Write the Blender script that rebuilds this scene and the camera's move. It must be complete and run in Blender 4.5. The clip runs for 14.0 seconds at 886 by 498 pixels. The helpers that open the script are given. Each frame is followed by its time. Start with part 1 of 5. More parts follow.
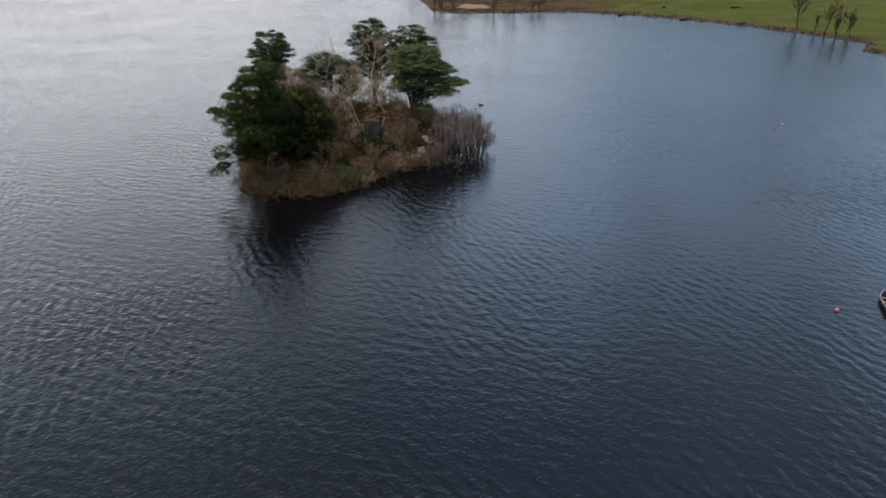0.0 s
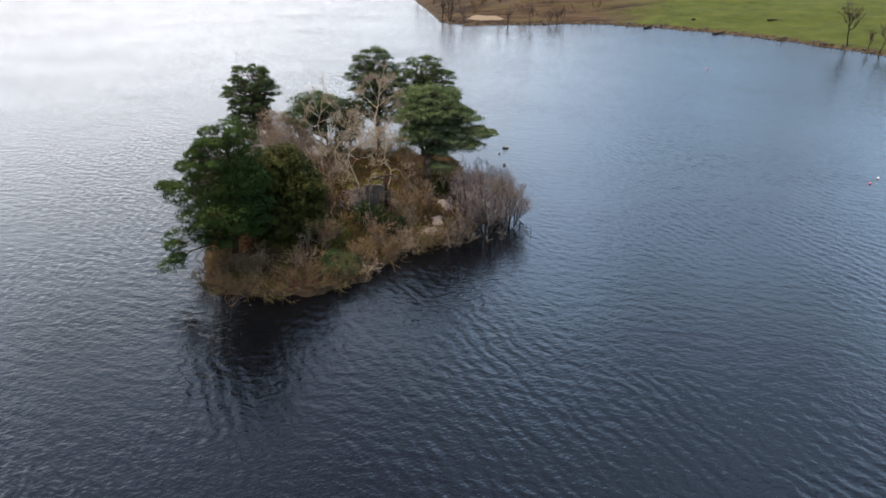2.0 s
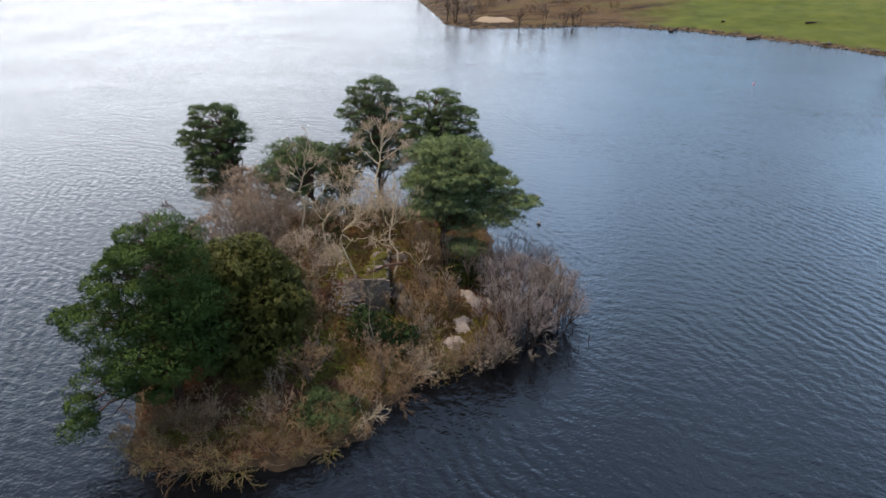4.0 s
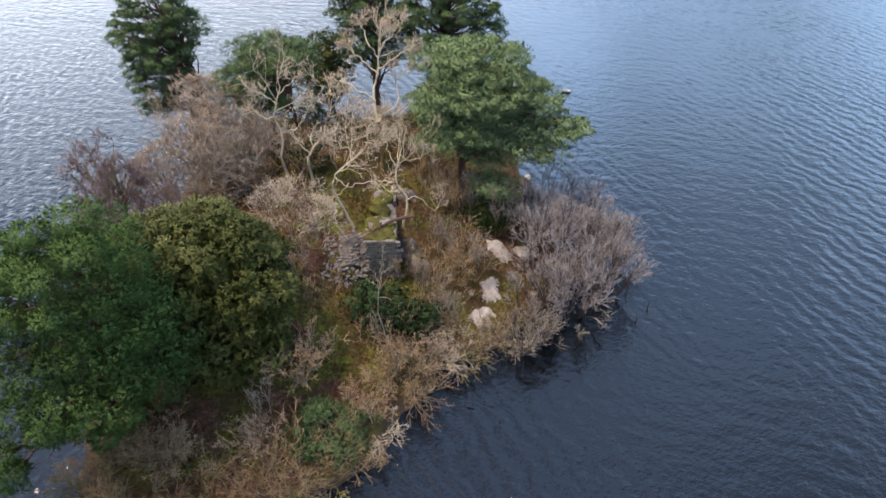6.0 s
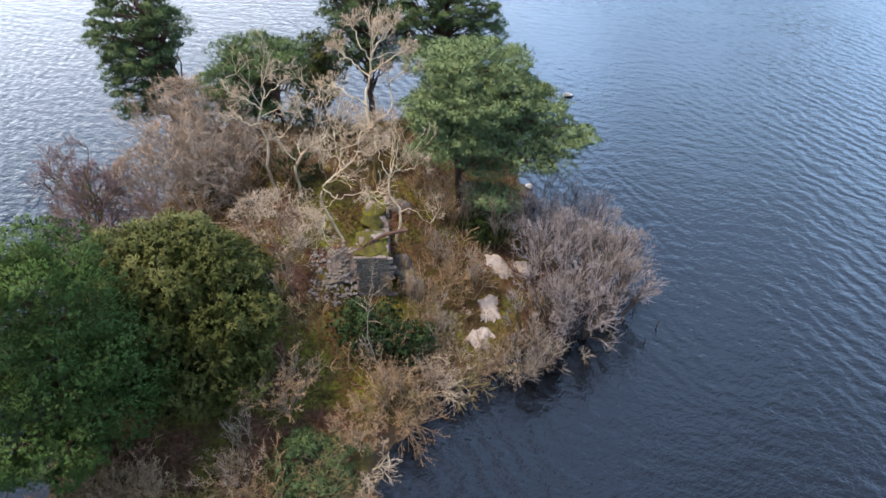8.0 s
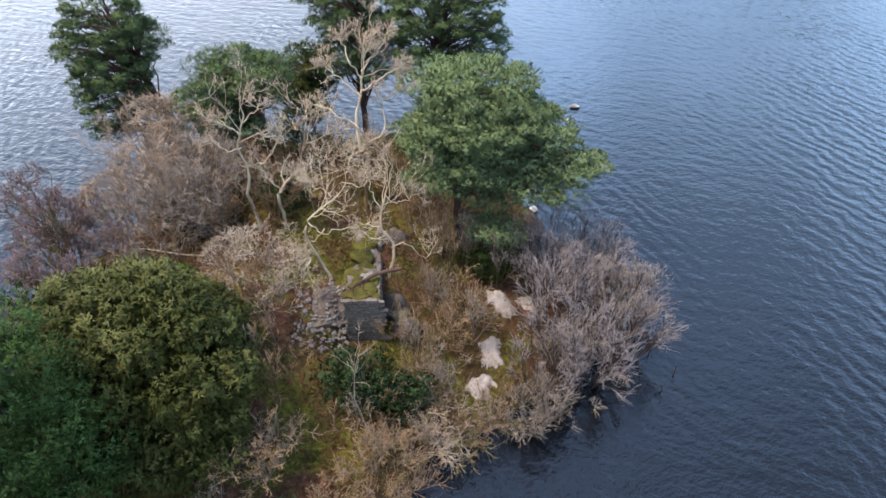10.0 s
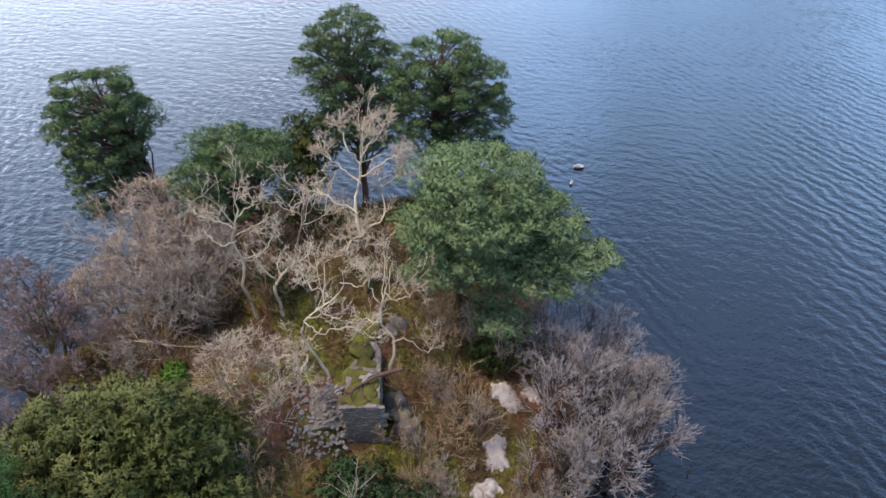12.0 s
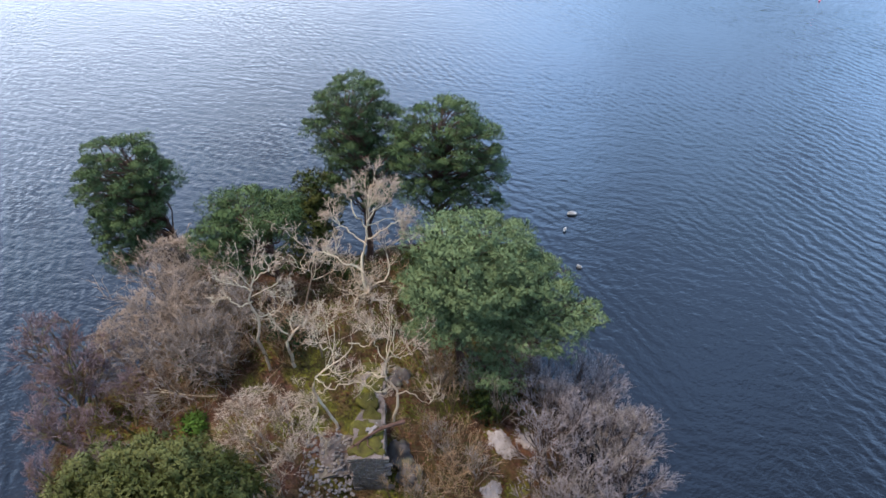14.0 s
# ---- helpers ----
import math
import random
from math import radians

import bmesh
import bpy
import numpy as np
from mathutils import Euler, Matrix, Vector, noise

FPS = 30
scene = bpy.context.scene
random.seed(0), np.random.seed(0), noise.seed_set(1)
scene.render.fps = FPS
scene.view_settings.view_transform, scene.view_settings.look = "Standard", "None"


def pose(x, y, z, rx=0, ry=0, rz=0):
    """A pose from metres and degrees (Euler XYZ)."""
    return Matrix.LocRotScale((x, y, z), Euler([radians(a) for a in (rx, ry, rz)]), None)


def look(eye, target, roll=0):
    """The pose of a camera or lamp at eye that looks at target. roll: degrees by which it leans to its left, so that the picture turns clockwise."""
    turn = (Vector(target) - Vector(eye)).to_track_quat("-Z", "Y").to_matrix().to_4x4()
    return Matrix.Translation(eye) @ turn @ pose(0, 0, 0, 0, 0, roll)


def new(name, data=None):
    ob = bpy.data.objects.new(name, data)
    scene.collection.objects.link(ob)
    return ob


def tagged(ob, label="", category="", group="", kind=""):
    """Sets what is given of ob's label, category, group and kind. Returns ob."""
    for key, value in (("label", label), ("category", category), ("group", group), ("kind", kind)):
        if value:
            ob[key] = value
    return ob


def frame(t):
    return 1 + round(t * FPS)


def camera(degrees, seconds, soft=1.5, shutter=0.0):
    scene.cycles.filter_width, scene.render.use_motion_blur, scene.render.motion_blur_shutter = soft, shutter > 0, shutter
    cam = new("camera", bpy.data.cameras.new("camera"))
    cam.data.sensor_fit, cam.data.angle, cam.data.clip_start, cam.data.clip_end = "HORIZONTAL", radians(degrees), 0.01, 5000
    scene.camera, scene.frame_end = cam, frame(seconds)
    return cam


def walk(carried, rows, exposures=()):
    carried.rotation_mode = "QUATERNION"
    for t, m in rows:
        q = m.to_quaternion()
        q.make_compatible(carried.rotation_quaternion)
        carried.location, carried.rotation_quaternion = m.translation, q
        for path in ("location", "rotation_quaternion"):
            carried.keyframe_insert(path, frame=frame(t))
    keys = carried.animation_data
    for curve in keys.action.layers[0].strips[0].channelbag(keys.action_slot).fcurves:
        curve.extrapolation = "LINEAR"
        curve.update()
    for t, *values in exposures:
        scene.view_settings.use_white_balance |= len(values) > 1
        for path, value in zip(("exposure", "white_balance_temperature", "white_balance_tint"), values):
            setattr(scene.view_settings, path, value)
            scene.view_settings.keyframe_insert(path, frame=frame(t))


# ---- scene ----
cam = camera(70.0, 14.0, soft=1.6)
PATH = [
    (0, (2.38, -30.694, 32.635), (2.43, -28.915, 31.722), -0.1),
    (0.5, (1.883, -24.821, 32.82), (1.93, -23.042, 31.907), -0.1),
    (1, (1.478, -18.766, 33.124), (1.522, -16.987, 32.212), -0.1),
    (1.5, (1.061, -12.642, 33.347), (1.103, -10.862, 32.437), -0.1),
    (2, (0.706, -6.515, 33.551), (0.747, -4.734, 32.643), -0.1),
    (2.5, (0.378, -0.462, 33.736), (0.415, 1.32, 32.83), -0.1),
    (3, (-0.013, 5.624, 33.925), (0.023, 7.407, 33.019), -0.1),
    (3.2, (-0.198, 8.018, 34.017), (-0.162, 9.801, 33.111), -0.1),
    (5.3, (-3.216, 28.402, 33.746), (-3.144, 29.969, 32.505), -0.3),
    (5.5, (-3.364, 29.778, 33.692), (-3.292, 31.288, 32.383), -0.3),
    (6, (-3.373, 32.361, 33.845), (-3.299, 33.86, 32.522), -0.1),
    (6.5, (-3.302, 33.833, 33.762), (-3.227, 35.333, 32.441), -0.0),
    (7, (-3.207, 34.369, 33.444), (-3.131, 35.871, 32.126), -0.1),
    (7.5, (-3.088, 34.674, 33.029), (-3.014, 36.176, 31.71), -0.1),
    (7.7, (-3.087, 34.864, 32.843), (-3.009, 36.365, 31.524), 0.1),
    (9.8, (-2.755, 39.211, 32.477), (-2.67, 40.69, 31.132), 0.5),
    (10, (-2.65, 39.942, 32.274), (-2.571, 41.427, 30.937), 0.3),
    (10.5, (-2.539, 41.898, 32.312), (-2.462, 43.392, 30.984), 0.3),
    (11, (-2.495, 43.623, 32.515), (-2.418, 45.126, 31.197), 0.1),
    (11.5, (-2.434, 44.303, 33.361), (-2.359, 45.809, 32.047), -0.1),
    (12, (-2.438, 44.21, 34.879), (-2.364, 45.728, 33.579), -0.2),
    (12.5, (-2.475, 43.913, 36.639), (-2.398, 45.445, 35.357), -0.1),
    (13, (-2.417, 43.69, 38.238), (-2.343, 45.232, 36.967), -0.2),
    (13.5, (-2.408, 43.511, 39.088), (-2.334, 45.06, 37.825), -0.3),
    (14, (-2.369, 43.536, 39.254), (-2.297, 45.085, 37.991), -0.3),
]
EXPOSURES = [(0.0, 0.44, 6250, 11), (0.5, 0.95, 6250, 11), (1.0, 1.08, 6250, 11), (2.0, 1.15, 6250, 11), (3.2, 1.2, 6200, 11), (5.3, 1.35, 5900, 11), (5.6, 1.55, 5850, 11), (6.0, 1.9, 5800, 11), (6.5, 2.03, 5780, 11), (9.8, 1.97, 5650, 11), (12.0, 1.76, 5420, 12), (14.0, 1.70, 5350, 12)]
walk(cam, [(t, look(eye, target, roll)) for t, eye, target, roll in PATH], EXPOSURES)

# ---- light: a pale winter sky, the sun behind thin cloud ahead and to one side ----
SUN_LEFT, SUN_UP = 90.0, 68.0
world = bpy.data.worlds.new("sky")
scene.world = world
world.use_nodes = True
wn = world.node_tree.nodes
sky = wn.new("ShaderNodeTexSky")
sky.sky_type = "NISHITA"
sky.sun_disc = False
sky.sun_elevation = radians(SUN_UP)
sky.sun_rotation = radians(-SUN_LEFT)
sky.air_density, sky.dust_density, sky.ozone_density = 0.8, 0.25, 4.0
wn["Background"].inputs[1].default_value = 0.15
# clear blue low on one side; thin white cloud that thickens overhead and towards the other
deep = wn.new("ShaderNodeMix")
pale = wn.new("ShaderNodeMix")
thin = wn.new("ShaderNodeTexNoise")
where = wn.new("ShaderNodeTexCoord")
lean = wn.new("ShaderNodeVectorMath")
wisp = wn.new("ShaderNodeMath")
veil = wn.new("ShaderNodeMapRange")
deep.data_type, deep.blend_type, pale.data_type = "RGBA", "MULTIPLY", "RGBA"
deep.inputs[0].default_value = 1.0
up = wn.new("ShaderNodeSeparateXYZ")
tone = wn.new("ShaderNodeMix")
rise = wn.new("ShaderNodeMapRange")
tone.data_type = "RGBA"
fleece = wn.new("ShaderNodeTexNoise")
flakes = wn.new("ShaderNodeMapRange")
crest = wn.new("ShaderNodeMapRange")
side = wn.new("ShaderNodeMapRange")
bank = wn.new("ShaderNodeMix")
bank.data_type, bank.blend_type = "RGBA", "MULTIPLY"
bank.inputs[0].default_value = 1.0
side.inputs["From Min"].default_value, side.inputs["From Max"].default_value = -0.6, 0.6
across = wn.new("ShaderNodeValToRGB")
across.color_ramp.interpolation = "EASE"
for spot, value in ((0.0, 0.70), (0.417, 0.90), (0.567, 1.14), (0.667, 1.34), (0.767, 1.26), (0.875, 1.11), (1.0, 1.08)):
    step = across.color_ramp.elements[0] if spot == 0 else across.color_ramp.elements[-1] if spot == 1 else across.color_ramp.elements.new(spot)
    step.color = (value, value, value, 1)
# the unseen sky behind the camera is dimmed to darken the island's near side
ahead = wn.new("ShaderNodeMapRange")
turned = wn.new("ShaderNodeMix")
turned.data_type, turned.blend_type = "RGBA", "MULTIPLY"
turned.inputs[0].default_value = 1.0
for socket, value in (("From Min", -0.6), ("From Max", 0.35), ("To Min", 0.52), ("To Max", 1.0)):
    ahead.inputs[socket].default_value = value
roof = wn.new("ShaderNodeMix")
roof.data_type = "RGBA"
roof.inputs[7].default_value = (2.6, 2.1, 1.55, 1)
crest.inputs["From Min"].default_value, crest.inputs["From Max"].default_value = 0.54, 0.84
broken = wn.new("ShaderNodeMix")
broken.data_type, broken.blend_type = "RGBA", "MULTIPLY"
broken.inputs[0].default_value = 1.0
fleece.inputs["Scale"].default_value, fleece.inputs["Detail"].default_value = 5.0, 5.0
for socket, value in (("From Min", 0.36), ("From Max", 0.64), ("To Min", 0.6), ("To Max", 1.4)):
    flakes.inputs[socket].default_value = value
tone.inputs[6].default_value, tone.inputs[7].default_value = (0.19, 0.22, 0.255, 1), (4.1, 3.25, 2.3, 1)
rise.inputs["From Min"].default_value, rise.inputs["From Max"].default_value = 0.12, 0.40
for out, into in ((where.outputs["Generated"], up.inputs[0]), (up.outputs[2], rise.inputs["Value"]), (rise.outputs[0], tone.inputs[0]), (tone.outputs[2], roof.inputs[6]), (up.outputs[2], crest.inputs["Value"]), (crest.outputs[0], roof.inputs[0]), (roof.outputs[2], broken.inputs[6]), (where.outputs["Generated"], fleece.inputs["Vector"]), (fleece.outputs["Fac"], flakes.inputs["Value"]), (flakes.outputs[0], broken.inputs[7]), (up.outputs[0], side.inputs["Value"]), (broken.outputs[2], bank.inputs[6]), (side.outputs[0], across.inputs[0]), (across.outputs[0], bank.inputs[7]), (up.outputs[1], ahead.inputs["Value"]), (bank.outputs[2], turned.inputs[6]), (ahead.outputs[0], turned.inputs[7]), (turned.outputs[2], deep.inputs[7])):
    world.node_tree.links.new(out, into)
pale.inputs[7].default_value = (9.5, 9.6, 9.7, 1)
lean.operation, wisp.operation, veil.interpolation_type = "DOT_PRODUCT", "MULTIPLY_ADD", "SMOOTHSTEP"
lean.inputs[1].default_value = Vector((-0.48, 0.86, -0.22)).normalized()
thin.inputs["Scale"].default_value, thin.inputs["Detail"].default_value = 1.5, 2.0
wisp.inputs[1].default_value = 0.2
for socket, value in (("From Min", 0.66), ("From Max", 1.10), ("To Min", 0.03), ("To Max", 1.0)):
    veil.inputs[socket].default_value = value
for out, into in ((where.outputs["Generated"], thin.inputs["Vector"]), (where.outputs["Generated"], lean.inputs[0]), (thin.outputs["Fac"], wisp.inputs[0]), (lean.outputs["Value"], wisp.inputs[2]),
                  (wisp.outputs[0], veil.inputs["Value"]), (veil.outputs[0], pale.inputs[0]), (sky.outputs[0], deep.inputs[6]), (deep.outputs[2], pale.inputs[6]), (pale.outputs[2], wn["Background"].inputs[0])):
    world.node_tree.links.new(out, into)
sun_data = bpy.data.lights.new("sun", "SUN")
sun_data.energy, sun_data.angle, sun_data.color = 2.1, radians(12), (1.0, 0.80, 0.57)
sun = new("sun", sun_data)
to_sun = Vector((-math.sin(radians(SUN_LEFT)) * math.cos(radians(SUN_UP)), math.cos(radians(SUN_LEFT)) * math.cos(radians(SUN_UP)), math.sin(radians(SUN_UP))))
sun.matrix_world = look(to_sun * 200, (0, 0, 0))


# ---- materials ----
class Nodes:
    """A small writer of node materials."""

    def __init__(self, name, rough=0.8, spec=0.3):
        self.mat = bpy.data.materials.new(name)
        self.mat.use_nodes = True
        self.tree = self.mat.node_tree
        self.shader = self.tree.nodes["Principled BSDF"]
        self.shader.inputs["Roughness"].default_value = rough
        self.shader.inputs["Specular IOR Level"].default_value = spec
        self.place = self.tree.nodes.new("ShaderNodeTexCoord").outputs["Object"]

    def node(self, kind, **settings):
        n = self.tree.nodes.new(kind)
        for k, v in settings.items():
            n.inputs[k].default_value = v
        return n

    def link(self, a, b):
        self.tree.links.new(a, b)

    def world_place(self):
        self.place = self.tree.nodes.new("ShaderNodeNewGeometry").outputs["Position"]

    def noise(self, scale, detail=4.0, stretch=None, turn=0.0, rough=0.55):
        n = self.node("ShaderNodeTexNoise", Scale=scale, Detail=detail, Roughness=rough)
        if stretch:
            m = self.tree.nodes.new("ShaderNodeMapping")
            m.vector_type = "TEXTURE"
            m.inputs["Scale"].default_value, m.inputs["Rotation"].default_value = [1 / v for v in stretch], (0, 0, radians(turn))
            self.link(self.place, m.inputs["Vector"])
            self.link(m.outputs[0], n.inputs["Vector"])
        else:
            self.link(self.place, n.inputs["Vector"])
        return n.outputs["Fac"]

    def train(self, length, turn, bend):
        """A train of waves: their length in metres, the way they run, and how unevenly."""
        m = self.tree.nodes.new("ShaderNodeMapping")
        m.inputs["Rotation"].default_value = (0, 0, radians(-turn))
        w = self.node("ShaderNodeTexWave", Scale=0.314 / length, Distortion=bend, Detail=3.0)
        w.inputs["Detail Scale"].default_value, w.inputs["Detail Roughness"].default_value = 1.2, 0.6
        self.link(self.place, m.inputs["Vector"])
        self.link(m.outputs[0], w.inputs["Vector"])
        return w.outputs["Fac"]

    def ramp(self, fac, stops):
        r = self.tree.nodes.new("ShaderNodeValToRGB")
        while len(r.color_ramp.elements) < len(stops):
            r.color_ramp.elements.new(0.5)
        for e, (at, col) in zip(r.color_ramp.elements, stops):
            e.position, e.color = at, (*col, 1)
        self.link(fac, r.inputs[0])
        return r.outputs[0]

    def mix(self, fac, a, b, mode="MIX"):
        m = self.tree.nodes.new("ShaderNodeMix")
        m.data_type, m.blend_type = "RGBA", mode
        for value, socket in ((fac, m.inputs[0]), (a, m.inputs[6]), (b, m.inputs[7])):
            if isinstance(value, (int, float)):
                socket.default_value = value
            elif isinstance(value, tuple):
                socket.default_value = (*value, 1)
            else:
                self.link(value, socket)
        return m.outputs[2]

    def maths(self, op, a, b):
        m = self.tree.nodes.new("ShaderNodeMath")
        m.operation = op
        for value, socket in ((a, m.inputs[0]), (b, m.inputs[1])):
            if isinstance(value, (int, float)):
                socket.default_value = value
            else:
                self.link(value, socket)
        return m.outputs[0]

    def island(self):
        return self.tree.nodes.new("ShaderNodeNewGeometry").outputs["Random Per Island"]

    def each(self):
        return self.tree.nodes.new("ShaderNodeObjectInfo").outputs["Random"]

    def colour(self, c):
        if isinstance(c, tuple):
            self.shader.inputs["Base Color"].default_value = (*c, 1)
        else:
            self.link(c, self.shader.inputs["Base Color"])

    def bump(self, height, strength, distance):
        b = self.node("ShaderNodeBump", Strength=strength, Distance=distance)
        self.link(height, b.inputs["Height"])
        self.link(b.outputs[0], self.shader.inputs["Normal"])


def bark(name, dark, light, moss=None, rough=0.9):
    m = Nodes(name, rough, 0.06)
    dark, light = (tuple(v * k for v, k in zip(c, (0.695, 0.63, 0.565))) for c in (dark, light))
    c = m.ramp(m.noise(1.3, 5), [(0.3, dark), (0.7, light)])
    c = m.mix(m.maths("MULTIPLY", m.noise(9, 3), 0.5), c, tuple(v * 0.45 for v in dark))
    if moss:
        c = m.mix(m.ramp(m.noise(0.7, 3), [(0.45, (0, 0, 0)), (0.62, (1, 1, 1))]), c, moss)
    c = m.mix(m.maths("MULTIPLY", m.each(), 0.35), c, tuple(v * 0.6 for v in light))
    m.colour(c)
    m.bump(m.noise(14, 3), 0.5, 0.03)
    return m.mat


def foliage(name, dark, light, tip, rough=0.75, spec=0.15):
    m = Nodes(name, rough, spec * 0.35)
    dark, light, tip = (tuple(v * 0.74 for v in c) for c in (dark, light, tip))
    c = m.mix(m.maths("ADD", m.maths("MULTIPLY", m.island(), 0.4), 0.3), dark, light)
    c = m.mix(m.ramp(m.noise(0.55, 3), [(0.44, (0, 0, 0)), (0.66, (0.7, 0.7, 0.7))]), c, tip)
    m.colour(c)
    m.shader.inputs["Subsurface Weight"].default_value = 0.0
    return m.mat


BARK_PINE = bark("pine_bark", (0.07, 0.045, 0.035), (0.16, 0.10, 0.075))
BARK_PALE = bark("lichen_bark", (0.48, 0.39, 0.275), (0.84, 0.70, 0.51), (0.42, 0.36, 0.23))
BARK_GREY = bark("grey_bark", (0.173, 0.134, 0.098), (0.347, 0.278, 0.205))
BARK_BROWN = bark("brown_bark", (0.112, 0.072, 0.041), (0.265, 0.173, 0.090), (0.13, 0.12, 0.04))
BARK_DARK = bark("wet_bark", (0.05, 0.04, 0.035), (0.13, 0.10, 0.085))
BARK_MOSS = bark("mossy_bark", (0.12, 0.09, 0.05), (0.22, 0.17, 0.11), (0.16, 0.17, 0.03))
BARK_WHITE = bark("birch_bark", (0.24, 0.20, 0.15), (0.46, 0.40, 0.31))
TWIG_SHADE = bark("shaded_twig", (0.11, 0.085, 0.07), (0.27, 0.21, 0.17))
TWIG_TAN = bark("tan_twig", (0.31, 0.215, 0.125), (0.51, 0.37, 0.23))
TWIG_GREY = bark("grey_twig", (0.23, 0.20, 0.17), (0.46, 0.405, 0.36))
TWIG_PALE = bark("pale_twig", (0.41, 0.335, 0.255), (0.69, 0.59, 0.47))
TWIG_PURPLE = bark("purple_twig", (0.16, 0.115, 0.122), (0.325, 0.25, 0.262))
TWIG_LILAC = bark("lilac_grey_twig", (0.25, 0.225, 0.230), (0.49, 0.45, 0.465))
TWIG_OLIVE = bark("olive_twig", (0.19, 0.155, 0.075), (0.40, 0.335, 0.185))
TWIG_STRAW = bark("straw_twig", (0.38, 0.295, 0.215), (0.62, 0.505, 0.395))
TWIG_BROWN = bark("brown_twig", (0.19, 0.125, 0.07), (0.41, 0.29, 0.175))
NEEDLE = foliage("pine_needles", (0.032, 0.054, 0.011), (0.074, 0.117, 0.029), (0.084, 0.132, 0.038))
NEEDLE_BLUE = foliage("blue_green_needles", (0.080, 0.114, 0.049), (0.180, 0.232, 0.098), (0.225, 0.275, 0.116))
NEEDLE_MID = foliage("fresh_green_needles", (0.046, 0.074, 0.027), (0.105, 0.150, 0.054), (0.142, 0.182, 0.068))
NEEDLE_DARK = foliage("dark_needles", (0.038, 0.062, 0.024), (0.090, 0.130, 0.048), (0.126, 0.162, 0.062))
LEAF_HOLLY = foliage("evergreen_leaves", (0.022, 0.027, 0.005), (0.075, 0.079, 0.014), (0.155, 0.149, 0.042), 0.62, 0.25)
LEAF_YEW = foliage("yew_leaves", (0.018, 0.035, 0.010), (0.06, 0.075, 0.016), (0.10, 0.09, 0.02), 0.5)
LEAF_LAUREL = foliage("laurel_leaves", (0.018, 0.034, 0.012), (0.045, 0.070, 0.024), (0.06, 0.09, 0.032), 0.75, 0.15)
LEAF_FERN = foliage("fern_leaves", (0.05, 0.09, 0.012), (0.10, 0.17, 0.025), (0.13, 0.20, 0.03))
DEAD_GRASS = foliage("dead_grass", (0.042, 0.026, 0.012), (0.115, 0.074, 0.035), (0.085, 0.074, 0.020), 0.9, 0.1)
RUSTY = foliage("rusty_bracken", (0.058, 0.025, 0.012), (0.150, 0.066, 0.033), (0.18, 0.095, 0.050), 0.9, 0.1)


def make_water():
    m = Nodes("lake_water", 0.06, 0.5)
    m.world_place()
    m.shader.inputs["IOR"].default_value = 1.333
    m.colour(m.ramp(m.noise(0.02, 2), [(0.3, (0.0022, 0.0024, 0.003)), (0.7, (0.0032, 0.0034, 0.004))]))
    swell = m.noise(0.30, 2.0, (0.8, 1.5, 1.0), -24)
    ripple = m.noise(1.0, 3.0, (0.75, 1.3, 1.0), -26)
    chop = m.noise(2.8, 2.5, (0.8, 1.3, 1.0), 20)
    patch = m.ramp(m.noise(0.03, 3, (1.0, 1.8, 1.0), -15), [(0.3, (0.72, 0.72, 0.72)), (0.65, (1, 1, 1))])
    h = m.maths("ADD", m.maths("MULTIPLY", swell, 0.17), m.maths("MULTIPLY", ripple, 0.34))
    h = m.maths("ADD", h, m.maths("MULTIPLY", chop, 0.15))
    h = m.maths("ADD", h, m.maths("MULTIPLY", m.train(1.7, 74, 9.0), m.maths("MULTIPLY", m.noise(0.06, 3), 0.09)))
    h = m.maths("ADD", h, m.maths("MULTIPLY", m.train(1.3, 25, 7.0), m.ramp(m.noise(0.035, 3), [(0.40, (0, 0, 0)), (0.60, (0.16, 0.16, 0.16))])))
    # calmer in the island's lee
    sep = m.node("ShaderNodeSeparateXYZ")
    m.link(m.place, sep.inputs[0])
    lee = m.ramp(m.maths("DIVIDE", m.maths("ADD", sep.outputs[0], 30.0), 60.0), [(0.0, (0.9, 0.9, 0.9)), (1.0, (0.7, 0.7, 0.7))])
    m.bump(m.maths("MULTIPLY", m.maths("MULTIPLY", h, patch), lee), 1.0, 0.34)
    return m.mat


def make_island_soil():
    m = Nodes("island_soil", 0.95, 0.1)
    m.world_place()
    litter = m.ramp(m.noise(3.5, 6, rough=0.7), [(0.25, (0.028, 0.013, 0.008)), (0.5, (0.075, 0.034, 0.020)), (0.75, (0.155, 0.080, 0.048))])
    grass = m.ramp(m.noise(5.0, 6, rough=0.7), [(0.25, (0.024, 0.018, 0.007)), (0.5, (0.052, 0.042, 0.013)), (0.75, (0.105, 0.080, 0.032))])
    moss = m.ramp(m.noise(4.0, 4), [(0.3, (0.040, 0.037, 0.007)), (0.7, (0.12, 0.108, 0.014))])
    c = m.mix(m.ramp(m.noise(0.16, 4), [(0.46, (0, 0, 0)), (0.60, (1, 1, 1))]), litter, grass)
    c = m.mix(m.ramp(m.noise(0.33, 5), [(0.46, (0, 0, 0)), (0.56, (1, 1, 1))]), c, moss)
    # soil darkened towards the waterline, standing in for shade under overhanging brush
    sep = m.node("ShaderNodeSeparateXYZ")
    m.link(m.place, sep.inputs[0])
    bank_shade = m.ramp(m.maths("ADD", sep.outputs[2], m.maths("MULTIPLY", m.noise(1.2, 4), 0.4)), [(0.45, (1, 1, 1)), (0.85, (0, 0, 0))])
    m.colour(m.mix(bank_shade, c, (0.035, 0.025, 0.016)))
    m.bump(m.noise(6, 6, rough=0.75), 0.9, 0.12)
    return m.mat


